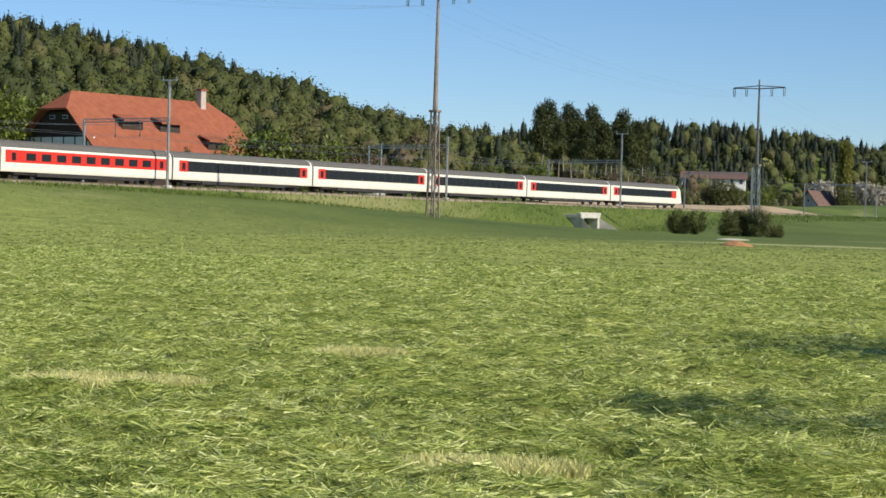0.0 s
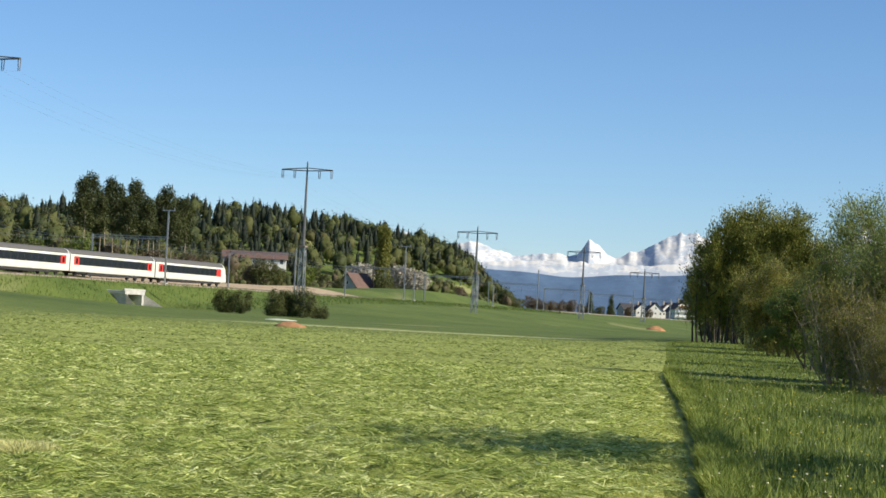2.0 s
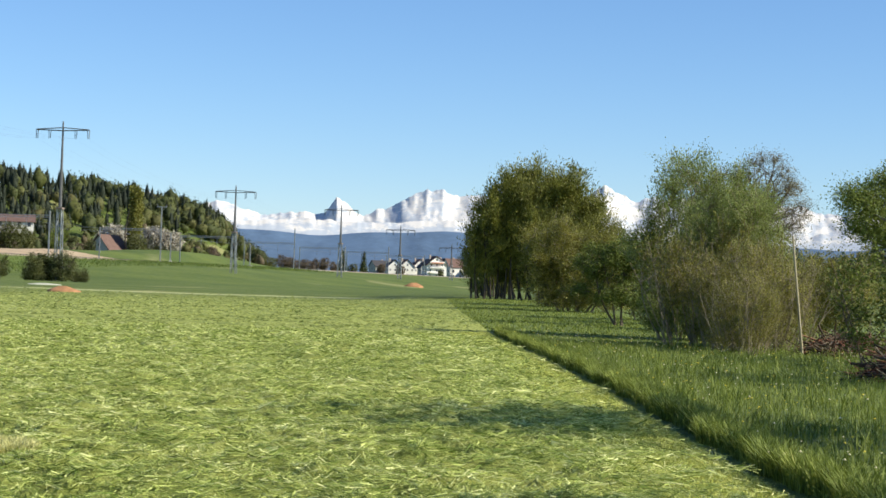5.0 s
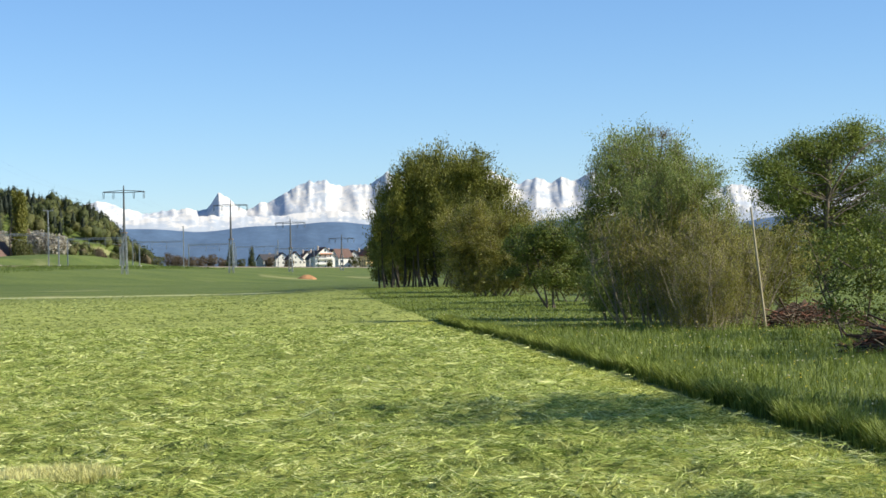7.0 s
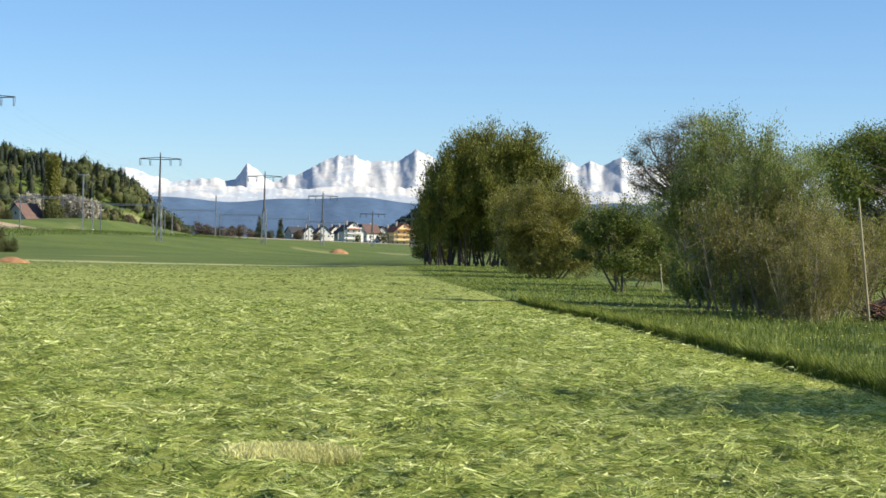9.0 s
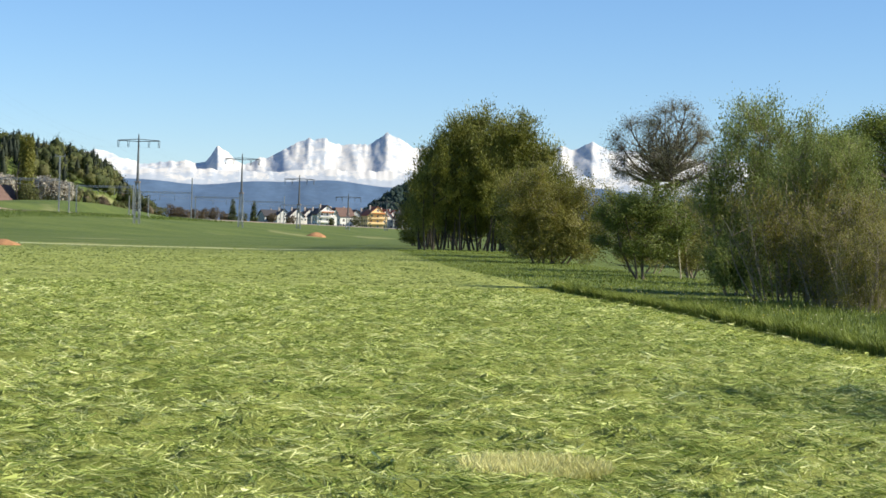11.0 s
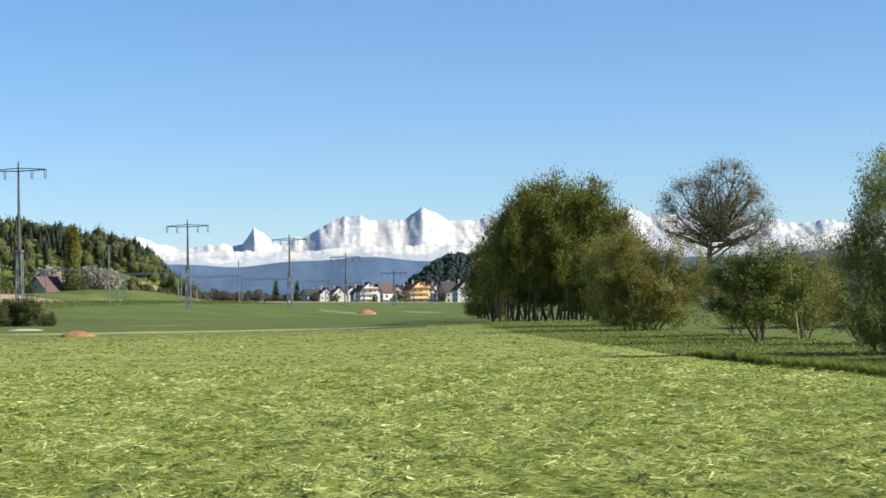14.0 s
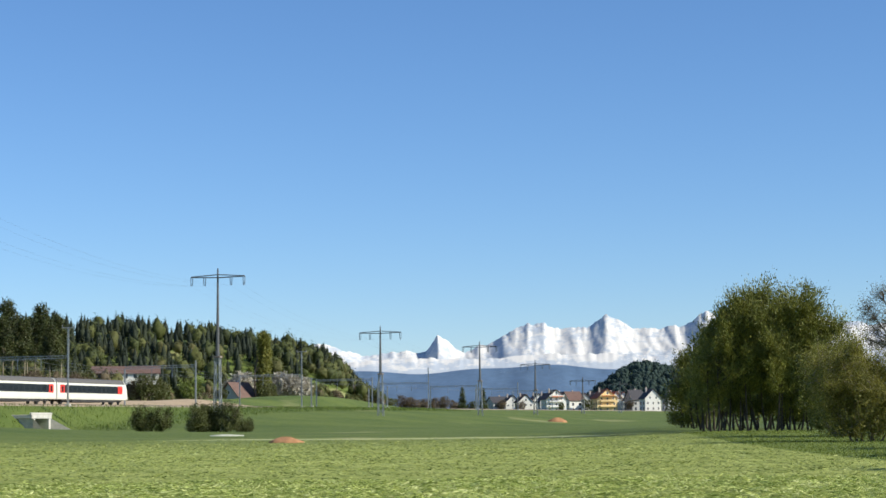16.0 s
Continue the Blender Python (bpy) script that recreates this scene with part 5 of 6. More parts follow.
copy_thing(near_tree, pose(7.4, 43.5, height(7.4, 43.5), 0, 0, 200) @ Matrix.Scale(0.48, 4))
# loose shrub at the back of the meadow
stems = [((0.2 * k - 0.5, 0.1 * (k % 2), -0.1), (0.55 * k - 1.3, 0.3 * (k % 2), 2.3)) for k in range(6)]
blobs = [(-0.5, 0, 1.7, 0.9, 0.8, 0.8, 2), (0.7, 0, 1.5, 1.0, 0.9, 0.8, 2), (0.1, 0, 0.8, 1.4, 0.9, 0.7, 2)]
wood, foliage = grow(25, stems, blobs, 40, 520, 12, (0.09, 0.045), stem_r=0.025, limb_r=0.014, twig_r=0.005, lowest=0.1, scatter=0.08)
shrub = tree_thing("shrub", (5.5, 41.0, height(5.5, 41)), wood, foliage, "bark", "fresh", "loose shrub with small grey-green leaves in the meadow", "bush", "shrubs in the meadow")
copy_thing(shrub, pose(6.6, 37.5, height(6.6, 37.5), 0, 0, 140))
# old oak far behind
stems = [((0, 0, -0.5), (0.5, 0, 13.0))]
blobs = [(-4.5, 0, 17, 5.5, 5, 6, 2), (2.0, 0, 19.5, 6, 5, 6.2, 3), (5.5, 0, 15.5, 5, 5, 5.5, 2), (-1, 0, 14, 8, 6, 4, 1.5)]
wood, foliage = grow(20, stems, blobs, 95, 2600, 10, (0.26, 0.12), bare=1.0, stem_r=0.75, limb_r=0.22, twig_r=0.035, lowest=6, bend=0.16, scatter=0.7, shell=(0.65, 1.05), along=0.5)
tree_thing("oak_tree", (52.0, 327.0, height(52, 327)), wood, foliage, "bark", "oak", "large old oak, crooked limbs, sparse young leaves", "tree", scale=1.05)

# field bushes below the embankment
stems = [((0.4 * k - 1.2, 0.2 * (k % 3), -0.1), (1.0 * k - 3.0, 0.5 * (k % 3) - 0.5, 2.9)) for k in range(7)]
blobs = [(-1.4, 0, 1.7, 1.7, 1.5, 1.6, 2), (1.2, 0, 1.8, 1.7, 1.5, 1.7, 2), (0, 0, 1.0, 2.6, 1.6, 1.1, 1)]
wood, foliage = grow(21, stems, blobs, 40, 1100, 14, (0.17, 0.09), stem_r=0.06, limb_r=0.03, lowest=0.1, scatter=0.14, bare=0.15, sprays=60, spray=(0.3, 0.35))
for n, (az, s) in enumerate(((-11.6, 1.0), (-10.1, 1.05), (-9.55, 1.15), (-8.85, 0.55))):
    x, y, z = seen(az, 246)
    if n == 0:
        field_bush = tree_thing("bush", (x, y, z), wood, foliage, "bark", "hedge", "rounded dark green bush below the embankment", "bush", "bushes below the embankment")
    else:
        copy_thing(field_bush, pose(x, y, z, 0, 0, 70 * n) @ Matrix.Scale(s, 4))

# poplar, blossom tree and garden trees behind the line
stems = [((0, 0, -0.3), (0, 0, 13.5))]
blobs = [(0, 0, 2.4 + 1.35 * k, 1.45 - 0.05 * abs(k - 4), 1.45, 1.6, 1) for k in range(9)]
wood, foliage = grow(22, stems, blobs, 60, 1300, 10, (0.45, 0.24), stem_r=0.25, limb_r=0.06, lowest=0.8, scatter=0.2)
x, y, z = seen(-8.22, 545)
tree_thing("poplar_tree", (x, y, height(x, y)), wood, foliage, "bark", "poplar", "slim columnar poplar with yellow-green leaves", "tree", scale=1.55)
stems = [((0, 0, -0.3), (0.3, 0, 4.0))]
blobs = [(-1.2, 0, 4.4, 2.4, 2.2, 2.2, 2), (1.4, 0, 3.9, 2.3, 2.2, 2.0, 2)]
wood, foliage = grow(23, stems, blobs, 40, 600, 9, (0.4, 0.26), stem_r=0.2, limb_r=0.07, lowest=0.8, scatter=0.22)
x, y, z = seen(-7.4, 560)
blossom = tree_thing("blossom_tree", (x, y, height(x, y)), wood, foliage, "bark", "blossom", "fruit tree in pale pinkish-white blossom", "tree", "blossoming trees", scale=1.75)
x, y, z = seen(-8.95, 560)
copy_thing(blossom, pose(x, y, height(x, y), 0, 0, 120))
blobs = [(-1.6, 0, 4.8, 2.6, 2.4, 2.8, 2), (1.6, 0, 5.4, 2.6, 2.4, 3.0, 2), (0, 0, 3.2, 3.4, 2.6, 2.0, 1)]
stems = [((0, 0, -0.3), (-0.8, 0, 5.5)), ((0.3, 0, -0.3), (1.2, 0, 6.0))]
kinds = {}
for n, (key, label) in enumerate((("beech", "broad garden tree in fresh olive-green leaf"), ("fresh", "bright green garden tree"), ("brown_wood", "bare brownish tree with budding twigs"),
                                  ("spruce", "dark green conifer by the houses"))):
    if key == "spruce":
        st, bl = [((0, 0, -0.3), (0, 0, 10.0))], [(0, 0, 1.2 + 1.0 * k, 2.3 - 0.24 * k, 2.3 - 0.24 * k, 0.7, 2.4 - 0.22 * k) for k in range(9)]
    else:
        st, bl = stems, blobs
    kinds[key] = (grow(30 + n, st, bl, 24, 400, 7, (0.48, 0.24), bare=0.15 if key != "brown_wood" else 0.8, stem_r=0.2, limb_r=0.07, twig_r=0.03, lowest=0.3, scatter=0.24), label)
first = {}
rng1 = np.random.default_rng(77)


def garden_tree(key, x, y, s):
    (wood, foliage), label = kinds[key]
    z = height(x, y)
    turn = float(rng1.uniform(0, 360))
    if key not in first:
        first[key] = tree_thing("garden_tree", (x, y, z), wood, foliage, "bark", key, label, "tree", "trees behind the line", turn, s)
        return
    c = copy_thing(first[key], pose(x, y, z, 0, 0, turn))
    c.scale = (s, s, s)


for n in range(86):
    y = float(rng1.uniform(170, 560))
    w = float(rng1.uniform(16, 62))
    if 315 < y < 425 and w < 40 or (y > 425 and w < 50) or (200 < y < 262 and 18 < w < 58):
        continue
    x = float(track_x(y) - w)
    garden_tree(("beech", "fresh", "brown_wood", "beech", "spruce")[int(rng1.integers(0, 5))], x, y, float(rng1.uniform(0.55, 1.0)))
for n in range(60):
    y, w = float(rng1.uniform(400, 760)), float(rng1.uniform(48, 135))
    x = float(track_x(y) - w)
    az = math.degrees(math.atan2(x + 13.9, y - 9.7))
    if -13.2 < az < -11.0 and y < 650 or -9.6 < az < -7.0 and y < 570 or az > -5.2 or -9.8 < az < -6.9 and y < 620:
        continue
    garden_tree(("beech", "brown_wood", "fresh", "brown_wood", "beech", "spruce")[n % 6], x, y, float(rng1.uniform(0.5, 0.95)))
for az, far, key, s in ((-2.1, 880, "spruce", 1.25), (-1.45, 885, "spruce", 1.2), (-2.35, 890, "brown_wood", 0.8), (-3.0, 860, "brown_wood", 0.9), (-3.6, 840, "brown_wood", 0.9),
                        (1.75, 900, "beech", 0.8), (-2.7, 870, "brown_wood", 1.0), (-3.3, 850, "brown_wood", 0.85), (-3.9, 845, "brown_wood", 1.05), (-4.3, 830, "beech", 0.9), (-0.9, 890, "brown_wood", 0.8), (-1.8, 895, "beech", 0.75), (-0.3, 900, "brown_wood", 0.7), (0.95, 905, "beech", 0.6), (3.05, 900, "brown_wood", 0.7), (-27.6, 262, "fresh", 1.4), (-28.9, 250, "spruce", 0.7), (-26.6, 268, "beech", 1.5), (-25.6, 285, "fresh", 1.3), (-24.6, 290, "beech", 1.3),
                        (-35.6, 285, "fresh", 1.9), (-34.4, 296, "fresh", 1.8), (-23.2, 262, "spruce", 0.6), (-22, 300, "beech", 0.9), (-20.5, 310, "beech", 1.0)):
    x, y, z = seen(az, far)
    if az < -20:
        x, y = far * math.sin(radians(az)), far * math.cos(radians(az))
    garden_tree(key, x, y, s)

# ---------------------------------------------------------------- far woods


HULL = bmesh.new()
bmesh.ops.create_icosphere(HULL, subdivisions=2, radius=1.0)
HULL_V = np.array([v.co[:] for v in HULL.verts])
HULL_F = np.array([[v.index for v in f.verts] for f in HULL.faces])
HULL.free()


def stamp(rng, kind, places, scales, tones, count, leaf=0.75):
    """Many simple trees in one mesh: conifers of drooping layers, or lumpy leafy crowns; each keeps its own tone."""
    verts, faces, tone, base = [], [], [], 0
    for (x, y, z), s, own in zip(places, scales, tones):
        if kind == "spruce":
            t = rng.uniform(0.1, 1.0, count)
            r = (1 - t) ** 0.7 * 5.2 * rng.uniform(0.45, 1.0, count) * (1 + 0.25 * np.sin(t * 40))
            a = rng.uniform(0, 2 * np.pi, count)
            p = np.stack([r * np.cos(a), r * np.sin(a), t * 18.0 + 2.0], -1)
            d = np.stack([np.cos(a), np.sin(a), np.full(count, -0.3)], -1)
            size = (1.5 * (1.15 - t)[:, None] + 0.35) * leaf / 0.75
            lower = np.clip((1 - HULL_V[:, 2:]) / 2, 0, 1)
            hull = np.concatenate([HULL_V[:, :2] * 3.0 * lower ** 0.5, 10.5 + HULL_V[:, 2:] * 8.0], 1)
        else:
            k0, k1, k2 = rng.uniform(0, 6.3, 3)
            lump = lambda v: 1 + 0.3 * np.sin(v[:, :1] * 5 + k0) * np.sin(v[:, 1:2] * 5 + k1) + 0.26 * np.sin(v[:, 2:] * 6 + k1) * np.sin(v[:, :1] * 4 + k2)
            tall = rng.uniform(0.8, 1.3)
            d = rng.normal(0, 1, (count, 3))
            d /= np.linalg.norm(d, axis=1, keepdims=True)
            p = d * np.array((2.9, 2.9, 3.4 * tall)) * rng.uniform(0.72, 1.1, (count, 1)) * lump(d) + (0, 0, 4.2 * tall)
            size = np.full((count, 1), leaf)
            hull = HULL_V * np.array((2.15, 2.15, 2.6 * tall)) * lump(HULL_V) + (0, 0, 4.2 * tall)
        hull = hull + rng.normal(0, 0.22, hull.shape)
        out_way = d + rng.normal(0, 0.6, (count, 3)) + (0, 0, 0.4 if kind == "spruce" else 0.1)
        side = np.cross(out_way, rng.normal(0, 1, (count, 3)))
        side /= np.linalg.norm(side, axis=1, keepdims=True)
        up = np.cross(side, out_way)
        up /= np.linalg.norm(up, axis=1, keepdims=True) + 1e-9
        k = rng.uniform(0.5, 1.3, (count, 1)) * size
        tri = np.stack([p - side * k * 0.5, p + side * k * 0.5, p + up * k * 0.9], 1).reshape(-1, 3)
        v = np.concatenate([hull, tri])
        verts.append(np.array((x, y, z)) + v * s)
        faces.append(np.concatenate([HULL_F, len(hull) + np.arange(3 * count).reshape(-1, 3)]) + base)
        tone.append(np.full(len(v), own))
        base += len(v)
    return np.concatenate(verts), np.concatenate(faces), np.concatenate(tone)


def forest(label, kind, places, sizes, tones, key, count, leaf=0.75):
    v, f, tone = stamp(rng2, kind, places, sizes, tones, count, leaf)
    ob = linked("forest", mesh_of("forest", v, f, False, tone), MAT[key])
    tagged(ob, label, "forest", kind="stuff")


rng2 = np.random.default_rng(42)
spots = []
for y in np.arange(205, 1160, 5.2):
    far_edge = float(ridge_far(y)) + 22
    near_edge = 66 + 64 * float(smooth(y, 390, 460)) - 50 * float(smooth(y, 740, 860))
    step = 4.9 if y < 640 else 6.0
    for w in rng2.uniform(near_edge, far_edge, max(1, int((far_edge - near_edge) / step))):
        yj, wj = y + rng2.uniform(-2.9, 2.9), w
        x = track_x(yj) - wj
        if math.degrees(math.atan2(x, yj)) > -37.5 and math.degrees(math.atan2(x + 13.9, yj - 9.7)) < -4.6:
            spots.append((x, yj, wj, far_edge))
# scrub along the foot of the wooded slope
scrub = []
for y, w in zip(rng2.uniform(430, 760, 900), rng2.uniform(52, 132, 900)):
    x = track_x(y) - w
    az = math.degrees(math.atan2(x + 13.9, y - 9.7))
    if -16 < az < -4.9 and not (-13.6 < az < -6.6 and w < 84):
        scrub.append((x, y, height(x, y) - 0.3))
conifer, broad, tone_c, tone_b = [], [], [], []
for x, y, w, far_edge in spots:
    chance = 0.08 + 0.62 * min(1.0, max(0.0, (w - 175) / 80)) if y < 600 else 0.06 + 0.7 * min(1.0, max(0.0, (w - 110) / 50))
    patch = noise.noise(Vector((x * 0.014, y * 0.014, 3.0)))
    low = 1 - min(1.0, max(0.0, (w - 70) / 110))          # brownish shrubs low on the slope
    if rng2.uniform() < chance + 0.22 * patch:
        conifer.append((x, y, height(x, y) - 0.4))
        tone_c.append(float(np.clip(rng2.normal(0.4, 0.22), 0, 1)))
    else:
        broad.append((x, y, height(x, y) - 0.4))
        tone_b.append(float(np.clip(rng2.normal(0.46 + 0.26 * low + 0.25 * patch, 0.17), 0, 1)))
forest("dark conifer forest covering the far hillside", "spruce", conifer, rng2.uniform(0.32, 0.56, len(conifer)), tone_c, "forest_needles", 130, 0.66)
forest("spring-green mixed forest on the hillside", "round", broad, rng2.uniform(0.65, 1.2, len(broad)), tone_b, "forest_leaves", 190, 0.58)
forest("brownish scrub and small trees along the foot of the slope", "round", scrub, rng2.uniform(0.28, 0.62, len(scrub)), np.clip(rng2.normal(0.66, 0.2, len(scrub)), 0, 1), "forest_leaves", 90, 0.8)
# wooded hill at the end of the valley and the wood behind the oak
places = [(x, y, height(x, y) - 0.4) for x, y in zip(rng2.uniform(0, 260, 2600), rng2.uniform(1330, 1600, 2600)) if height(x, y) > 5]
places += [(x, y, height(x, y) - 0.4) for x, y in zip(rng2.uniform(95, 330, 520), rng2.uniform(520, 700, 520))]
forest("dark wooded hill at the end of the valley", "round", places, rng2.uniform(0.6, 1.0, len(places)), np.zeros(len(places)), "dark_wood_far", 30, 1.0)
# tall trees with bare trunks in front of the forest
pine_spots = [(az, 455 + (k * 37) % 60) for k, az in enumerate((-18.75, -18.5, -18.2, -17.95, -17.7, -17.4, -17.15, -16.8, -16.5, -16.25, -16.0, -15.7))]
stems = [((0, 0, -0.4), (0.3, 0, 17.5))]
blobs = [(0.4, 0, 16.0, 2.2, 2.2, 2.6, 2), (-0.8, 0, 13.2, 2.4, 2.2, 1.8, 1.3), (0.9, 0.4, 11.0, 2.2, 2.0, 1.4, 1), (-0.3, 0, 18.6, 1.5, 1.5, 2.0, 1)]
wood, foliage = grow(50, stems, blobs, 40, 520, 12, (0.5, 0.26), stem_r=0.25, limb_r=0.08, twig_r=0.04, lowest=7, scatter=0.4)
pine = None
for n, (az, far) in enumerate(pine_spots):
    x, y = far * math.sin(radians(az)), far * math.cos(radians(az))
    z = height(x, y) - 0.3
    s = 1.06 + 0.14 * math.sin(n * 2.3)
    if pine is None:
        pine = tree_thing("forest_tree", (x, y, z), wood, foliage, "pale_bark", "tall_leaf", "tall forest tree with a bare trunk, olive green crown", "tree", "tall trees before the forest", 0, s)
    else:
        c = copy_thing(pine, pose(x, y, z, 0, 0, 67 * n))
        c.scale = (s, s, s)

# ---------------------------------------------------------------- grass


def blades(rng, x, y, length, width, lie, bend, lift=0.0):
    """Bent standing blades of two pieces. lie: lean from upright, in radians."""
    n = len(x)
    a = rng.uniform(0, 2 * np.pi, n)
    way = np.stack([np.cos(a), np.sin(a)], -1)
    l = (length * rng.uniform(0.55, 1.35, n))[:, None]
    flat, rise = np.sin(lie)[:, None], np.cos(lie)[:, None]
    root = np.stack([x, y, land(x, y) - 0.01], -1)
    mid = root + np.concatenate([way * l * 0.55 * flat, l * 0.55 * rise + 0.012], 1)
    tip = root + np.concatenate([way * l * np.minimum(1, flat + bend), np.maximum(l * (rise - bend * 0.35), 0.008)], 1)
    side = np.concatenate([np.stack([-way[:, 1], way[:, 0]], -1), rng.normal(0, 0.5, (n, 1))], 1) * (width * rng.uniform(0.6, 1.4, n))[:, None]
    v = np.stack([root - side, root + side, mid + side * 0.9, mid - side * 0.9, tip + side * 0.25, tip - side * 0.25], 1)
    i = 6 * np.arange(n)[:, None]
    f = np.concatenate([i + [[0, 1, 2, 3]], i + [[3, 2, 4, 5]]])
    return v.reshape(-1, 3), f


def stalks(rng, x, y, length, width, tilt, lift):
    """Cut stalks that lie about on the stubble, one thin piece each, at a height above the ground."""
    n = len(x)
    a = 1.2 * np.sin(1.7 * x + 0.9 * y) + 1.1 * np.sin(2.9 * y - 1.3 * x + 2.0) + rng.normal(0, 0.55, n) + np.where(rng.uniform(0, 1, n) < 0.5, 0, np.pi)
    l = (length * rng.uniform(0.5, 1.4, n))[:, None]
    up = rng.normal(0.03, tilt, (n, 1))
    way = np.concatenate([np.stack([np.cos(a), np.sin(a)], -1), up], 1) * l
    side = np.concatenate([np.stack([-np.sin(a), np.cos(a)], -1), rng.normal(0, 0.8, (n, 1))], 1) * (width * rng.uniform(0.6, 1.4, n))[:, None]
    mid = np.stack([x, y, land(x, y) + lift + 0.02], -1)
    v = np.stack([mid - way * 0.5 - side, mid - way * 0.5 + side, mid + way * 0.5], 1)
    return v.reshape(-1, 3), np.arange(3 * n).reshape(-1, 3)


rng3 = np.random.default_rng(9)


def wedge(n, y0, y1, power):
    """Random places in the part of the field that the walk looks over."""
    y = y0 + (y1 - y0) * rng3.uniform(0, 1, n) ** power
    left, right = -4 - 0.72 * y, meadow_edge(y) - 0.05
    left = np.maximum(left, -9 - 0.56 * y) if y1 < 60 else left
    return left + (right - left) * rng3.uniform(0, 1, n), y


STUBBLE = ((-8.2, 13.3, 0.85, 0.42, 7000), (-7.9, 17.7, 0.5, 0.5, 4000), (-3.6, 9.9, 0.6, 0.3, 3000))


def hay_depth(x, y):
    """Thickness of the loose cut grass: drifts, tufts and small wads."""
    out = [0.05 * noise.noise(Vector((a * 1.1, b * 1.1, 0.0))) + 0.1 * noise.noise(Vector((a * 2.7, b * 3.4, 4.0))) + 0.065 * noise.noise(Vector((a * 6.5, b * 8.0, 9.0))) for a, b in zip(x.ravel(), y.ravel())]
    out = np.maximum(np.array(out).reshape(x.shape) + 0.045, 0.0)
    for px, py, rx, ry, n in STUBBLE:
        out = out * (1 - np.exp(-(((x - px) / rx) ** 2 + ((y - py) / ry) ** 2) ** 2))
    return out


# the loose layer itself, lumpy, finer towards the walk
gy = np.concatenate([np.linspace(-12, 7.4, 90), 7.5 * np.exp(np.linspace(0, math.log(70 / 7.5), 380))])[:, None] + np.zeros((1, 330))
span = np.maximum(gy, 9.0)
gx = (-14 - 0.6 * span) + (meadow_edge(gy) - 0.1 + 14 + 0.6 * span) * np.linspace(0, 1, 330)[None]
depth = hay_depth(gx, gy) * (1 - 0.8 * np.exp(-((meadow_edge(gy) - gx) / 0.95) ** 2))
fade = np.minimum(1, np.linspace(0, 12, 330))[None] * np.minimum(1, np.linspace(12, 0, 330))[None] * np.minimum(1, (70 - gy) / 25) * np.minimum(1, (gy + 12) / 6)
gz0 = land(gx, gy) + depth * fade - 0.012 * (1 - fade)
q = (np.arange(469)[:, None] * 330 + np.arange(329)[None]).ravel()
mat_mesh = mesh_of("hay_layer", np.stack([gx, gy, gz0], -1).reshape(-1, 3), np.stack([q, q + 1, q + 331, q + 330], -1), True)
tagged(linked("hay_layer", mat_mesh, MAT["ground"]), "loose lumpy layer of freshly cut grass", "grass", kind="stuff")
x, y = wedge(1350000, 7.5, 56, 1.6)
depth = hay_depth(x, y)
keep = (depth > rng3.uniform(-0.06, 0.13, len(x))) & (rng3.uniform(0, 1, len(x)) > 0.85 * np.exp(-((meadow_edge(y) - x) / 0.95) ** 2))
x, y, depth = x[keep], y[keep], depth[keep]
hay = linked("cut_grass", mesh_of("cut_grass", *stalks(rng3, x, y, 0.15 + 0.0014 * y, 0.0016 + 0.00009 * y, 0.24, depth * np.minimum(1, (70 - y) / 25) - 0.012)), MAT["hay"])
tagged(hay, "freshly cut grass lying in loose drifts", "grass", kind="stuff")
x, y = wedge(110000, 42, 165, 1.0)
clump = np.array([noise.noise(Vector((a * 0.4, b * 0.4, 0.0))) + 0.6 * noise.noise(Vector((a * 1.3, b * 1.3, 4.0))) for a, b in zip(x, y)])
keep = rng3.uniform(100, 165, len(x)) > y
x, y, clump = x[keep], y[keep], clump[keep]
lift = np.clip(clump + 0.15, 0, 1) * 0.12 * rng3.uniform(0.2, 1, len(x))
far_hay = linked("cut_grass", mesh_of("cut_grass", *stalks(rng3, x, y, 0.16 + y * 0.0004, 0.006 + y * 0.00003, 0.25, lift)), MAT["shade_toned_hay"])
tagged(far_hay, "cut grass farther out in the field", "grass", kind="stuff")
# standing meadow
y = 8 + 56 * rng3.uniform(0, 1, 66000) ** 1.2
x = meadow_edge(y) + 0.16 + rng3.uniform(0, 1, len(y)) ** 1.15 * (4 + 0.14 * y)
tuft = np.array([noise.noise(Vector((p * 1.6, q * 1.1, 2.0))) + 0.7 * noise.noise(Vector((p * 4.5, q * 3.0, 7.0))) for p, q in zip(x, y)])
meadow = linked("meadow_grass", mesh_of("meadow_grass", *blades(rng3, x, y, np.where(rng3.uniform(0, 1, len(x)) < 0.04, 0.3, 0.05 + 0.18 * np.clip(tuft + 0.45, 0, 1.2)) * (1 - 0.6 * smooth(y, 50, 58)), 0.0048, rng3.uniform(0.02, 0.5, len(x)), 0.22)), MAT["blade"])
tagged(meadow, "uncut meadow grass beside the mown field", "grass", kind="stuff")
y = 8 + 53 * rng3.uniform(0, 1, 46000) ** 1.2
x = meadow_edge(y) + 0.2 + np.abs(rng3.normal(0, 0.14, len(y))) + 0.06 * np.sin(y * 1.7) + 0.05 * np.sin(y * 4.1)
rim = linked("meadow_grass", mesh_of("meadow_grass", *blades(rng3, x, y, np.full(len(x), 0.26), 0.0048, rng3.uniform(0.02, 0.45, len(x)), 0.2)), MAT["blade"])
tagged(rim, "dense standing edge of the uncut meadow", "grass", kind="stuff")
y = rng3.uniform(62, 150, 22000)
x = meadow_edge(y) + rng3.uniform(0, 1, len(y)) * 9
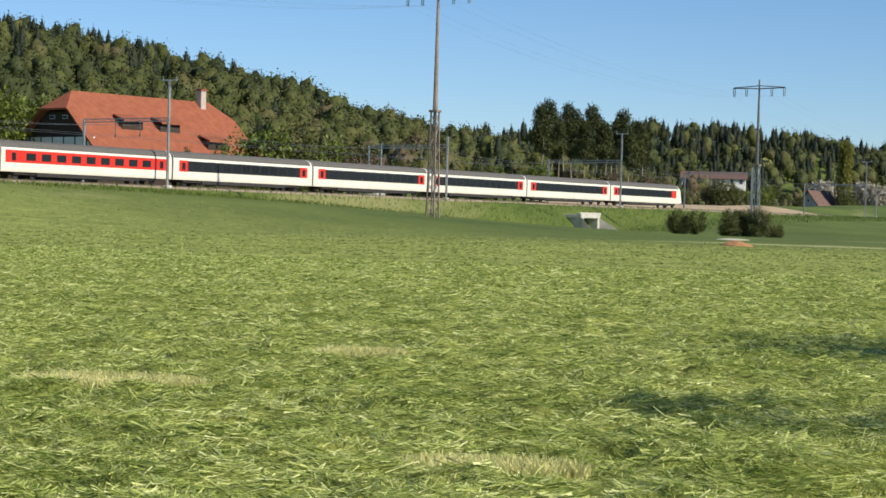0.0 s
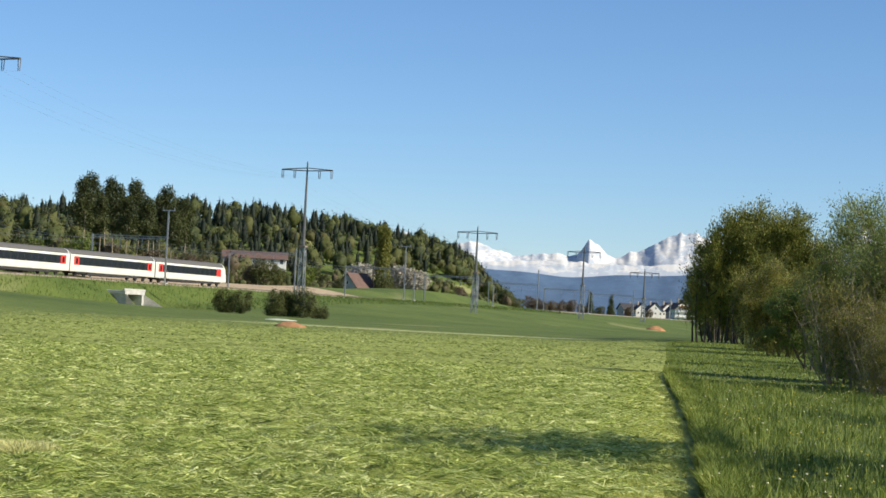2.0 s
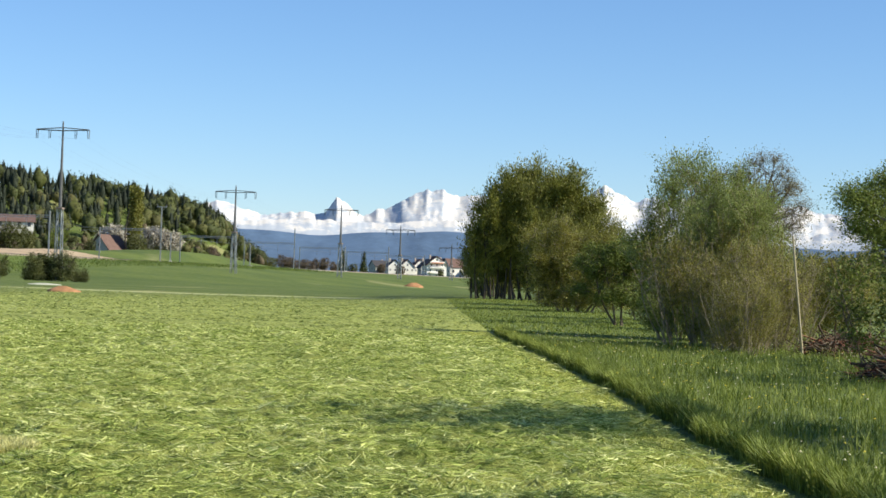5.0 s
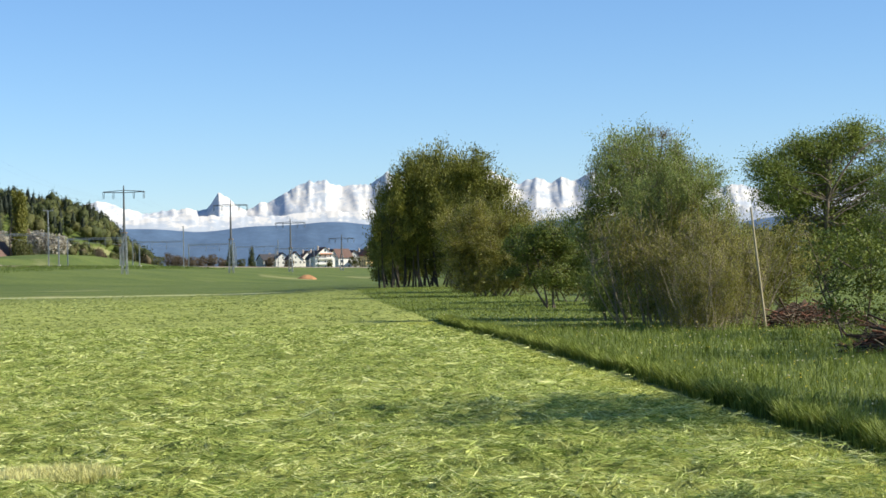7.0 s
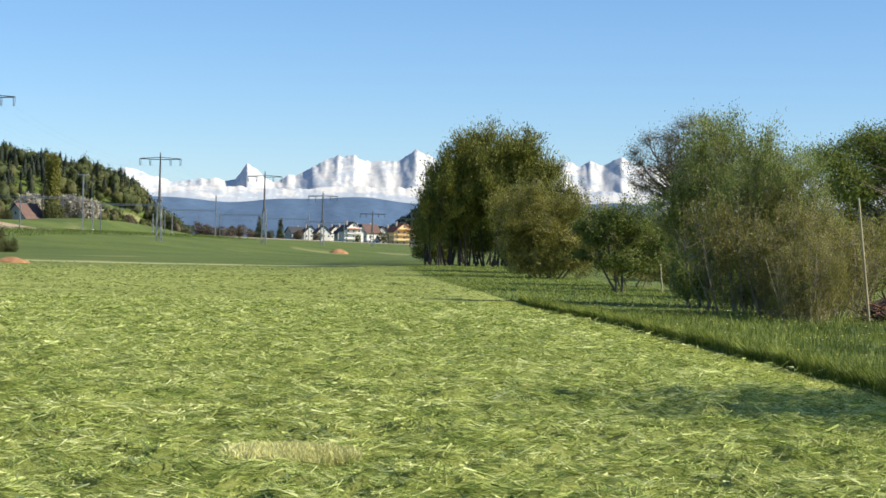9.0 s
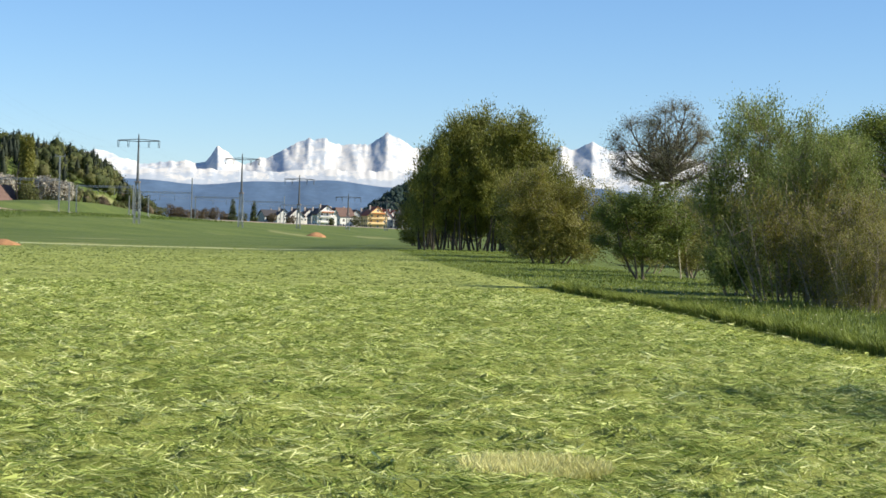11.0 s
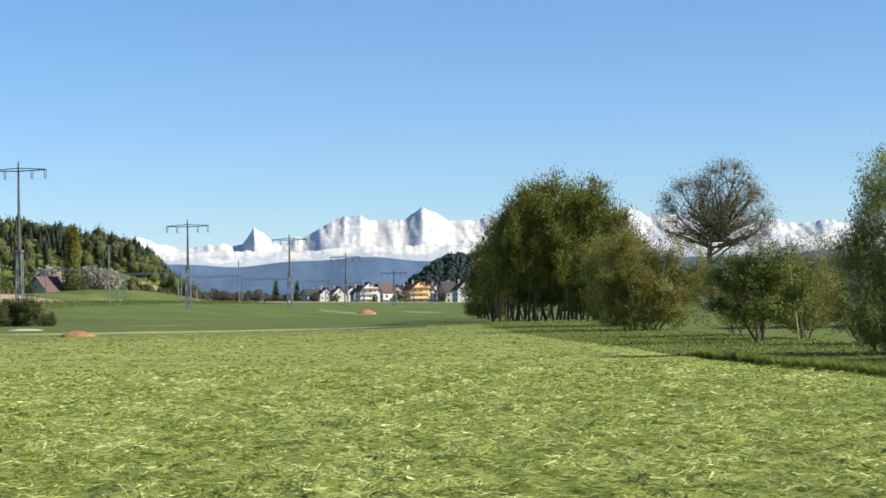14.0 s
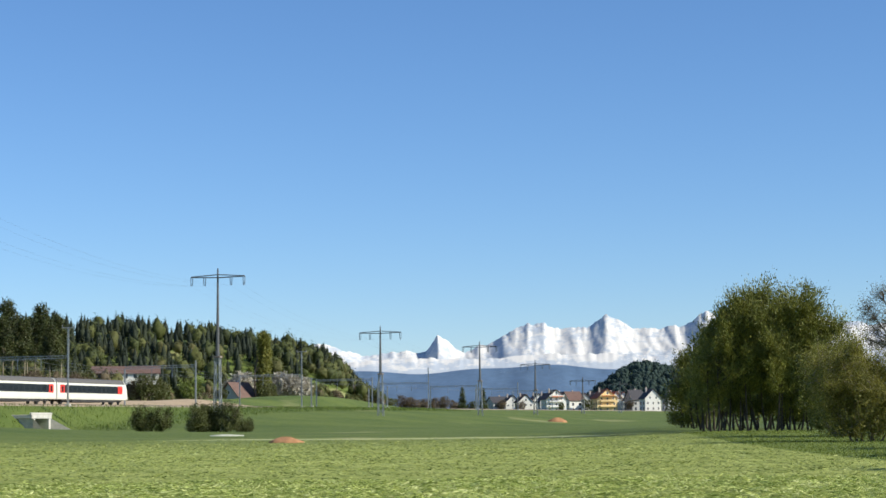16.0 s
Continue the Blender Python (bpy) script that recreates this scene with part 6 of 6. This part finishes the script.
meadow = linked("meadow_grass", mesh_of("meadow_grass", *blades(rng3, x, y, np.full(len(x), 0.08), 0.014, rng3.uniform(0.05, 0.6, len(x)), 0.2)), MAT["blade"])
tagged(meadow, "shorter meadow grass along the willows", "grass", kind="stuff")

# clean-cut strip along the meadow
y = 8 + 53 * rng3.uniform(0, 1, 52000) ** 1.2
x = meadow_edge(y) - np.abs(rng3.normal(0, 0.7, len(y)))
strip = linked("stubble", mesh_of("stubble", *blades(rng3, x, y, np.full(len(x), 0.055), 0.0042, rng3.uniform(0.1, 0.9, len(x)), 0.15)), MAT["short_grass"])
tagged(strip, "clean-cut yellow-green stubble along the meadow", "stubble", kind="stuff")
# patches of pale dry stubble left bare by the mower
for px, py, rx, ry, n in STUBBLE:
    r, t = np.sqrt(rng3.uniform(0, 1, n)), rng3.uniform(0, 2 * np.pi, n)
    x, y = px + rx * r * np.cos(t), py + ry * r * np.sin(t)
    patch = linked("stubble", mesh_of("stubble", *blades(rng3, x, y, np.full(n, 0.11), 0.0045, rng3.uniform(0.05, 0.7, n), 0.1)), MAT["stubble"])
    tagged(patch, "patch of pale dry stubble in the mown field", "stubble", kind="stuff")
# rough grass on the railway bank
y = rng3.uniform(150, 480, 18000)
u = 5.8 + rng3.uniform(0, 1, len(y)) ** 1.2 * 16
keep = (np.abs(y + u * 0.206 - 269.5) > 4.0) | (u < 8)
u, y = u[keep], y[keep]
x = track_x(y) + u * ACROSS
bank = linked("bank_grass", mesh_of("bank_grass", *blades(rng3, x, y, np.full(len(x), 0.45), 0.03, rng3.uniform(0.05, 0.6, len(x)), 0.2)), MAT["bank"])
tagged(bank, "rough grass on the railway bank", "grass", kind="stuff")


def flower_heads(n, mat, label, r):
    y = 10 + 52 * rng3.uniform(0, 1, n)
    x = meadow_edge(y) + 0.1 + rng3.uniform(0, 1, n) * (3 + 0.1 * y)
    c = np.stack([x, y, land(x, y) + rng3.uniform(0.14, 0.34, n)], -1)
    d = np.array([(1, 0, 0), (0, 1, 0), (-1, 0, 0), (0, -1, 0), (0, 0, 0.7), (0, 0, -0.5)]) * r
    v = c[:, None] + d[None] * rng3.uniform(0.7, 1.3, (n, 1, 1))
    f = np.array([(0, 1, 4), (1, 2, 4), (2, 3, 4), (3, 0, 4), (1, 0, 5), (2, 1, 5), (3, 2, 5), (0, 3, 5)])
    ob = linked("meadow_flowers", mesh_of("meadow_flowers", v.reshape(-1, 3), (f[None] + 6 * np.arange(n)[:, None, None]).reshape(-1, 3)), MAT[mat])
    tagged(ob, label, "flowers", kind="stuff")


flower_heads(420, "flower", "white flower heads in the meadow", 0.014)
flower_heads(420, "dandelion", "yellow flower heads in the meadow", 0.013)
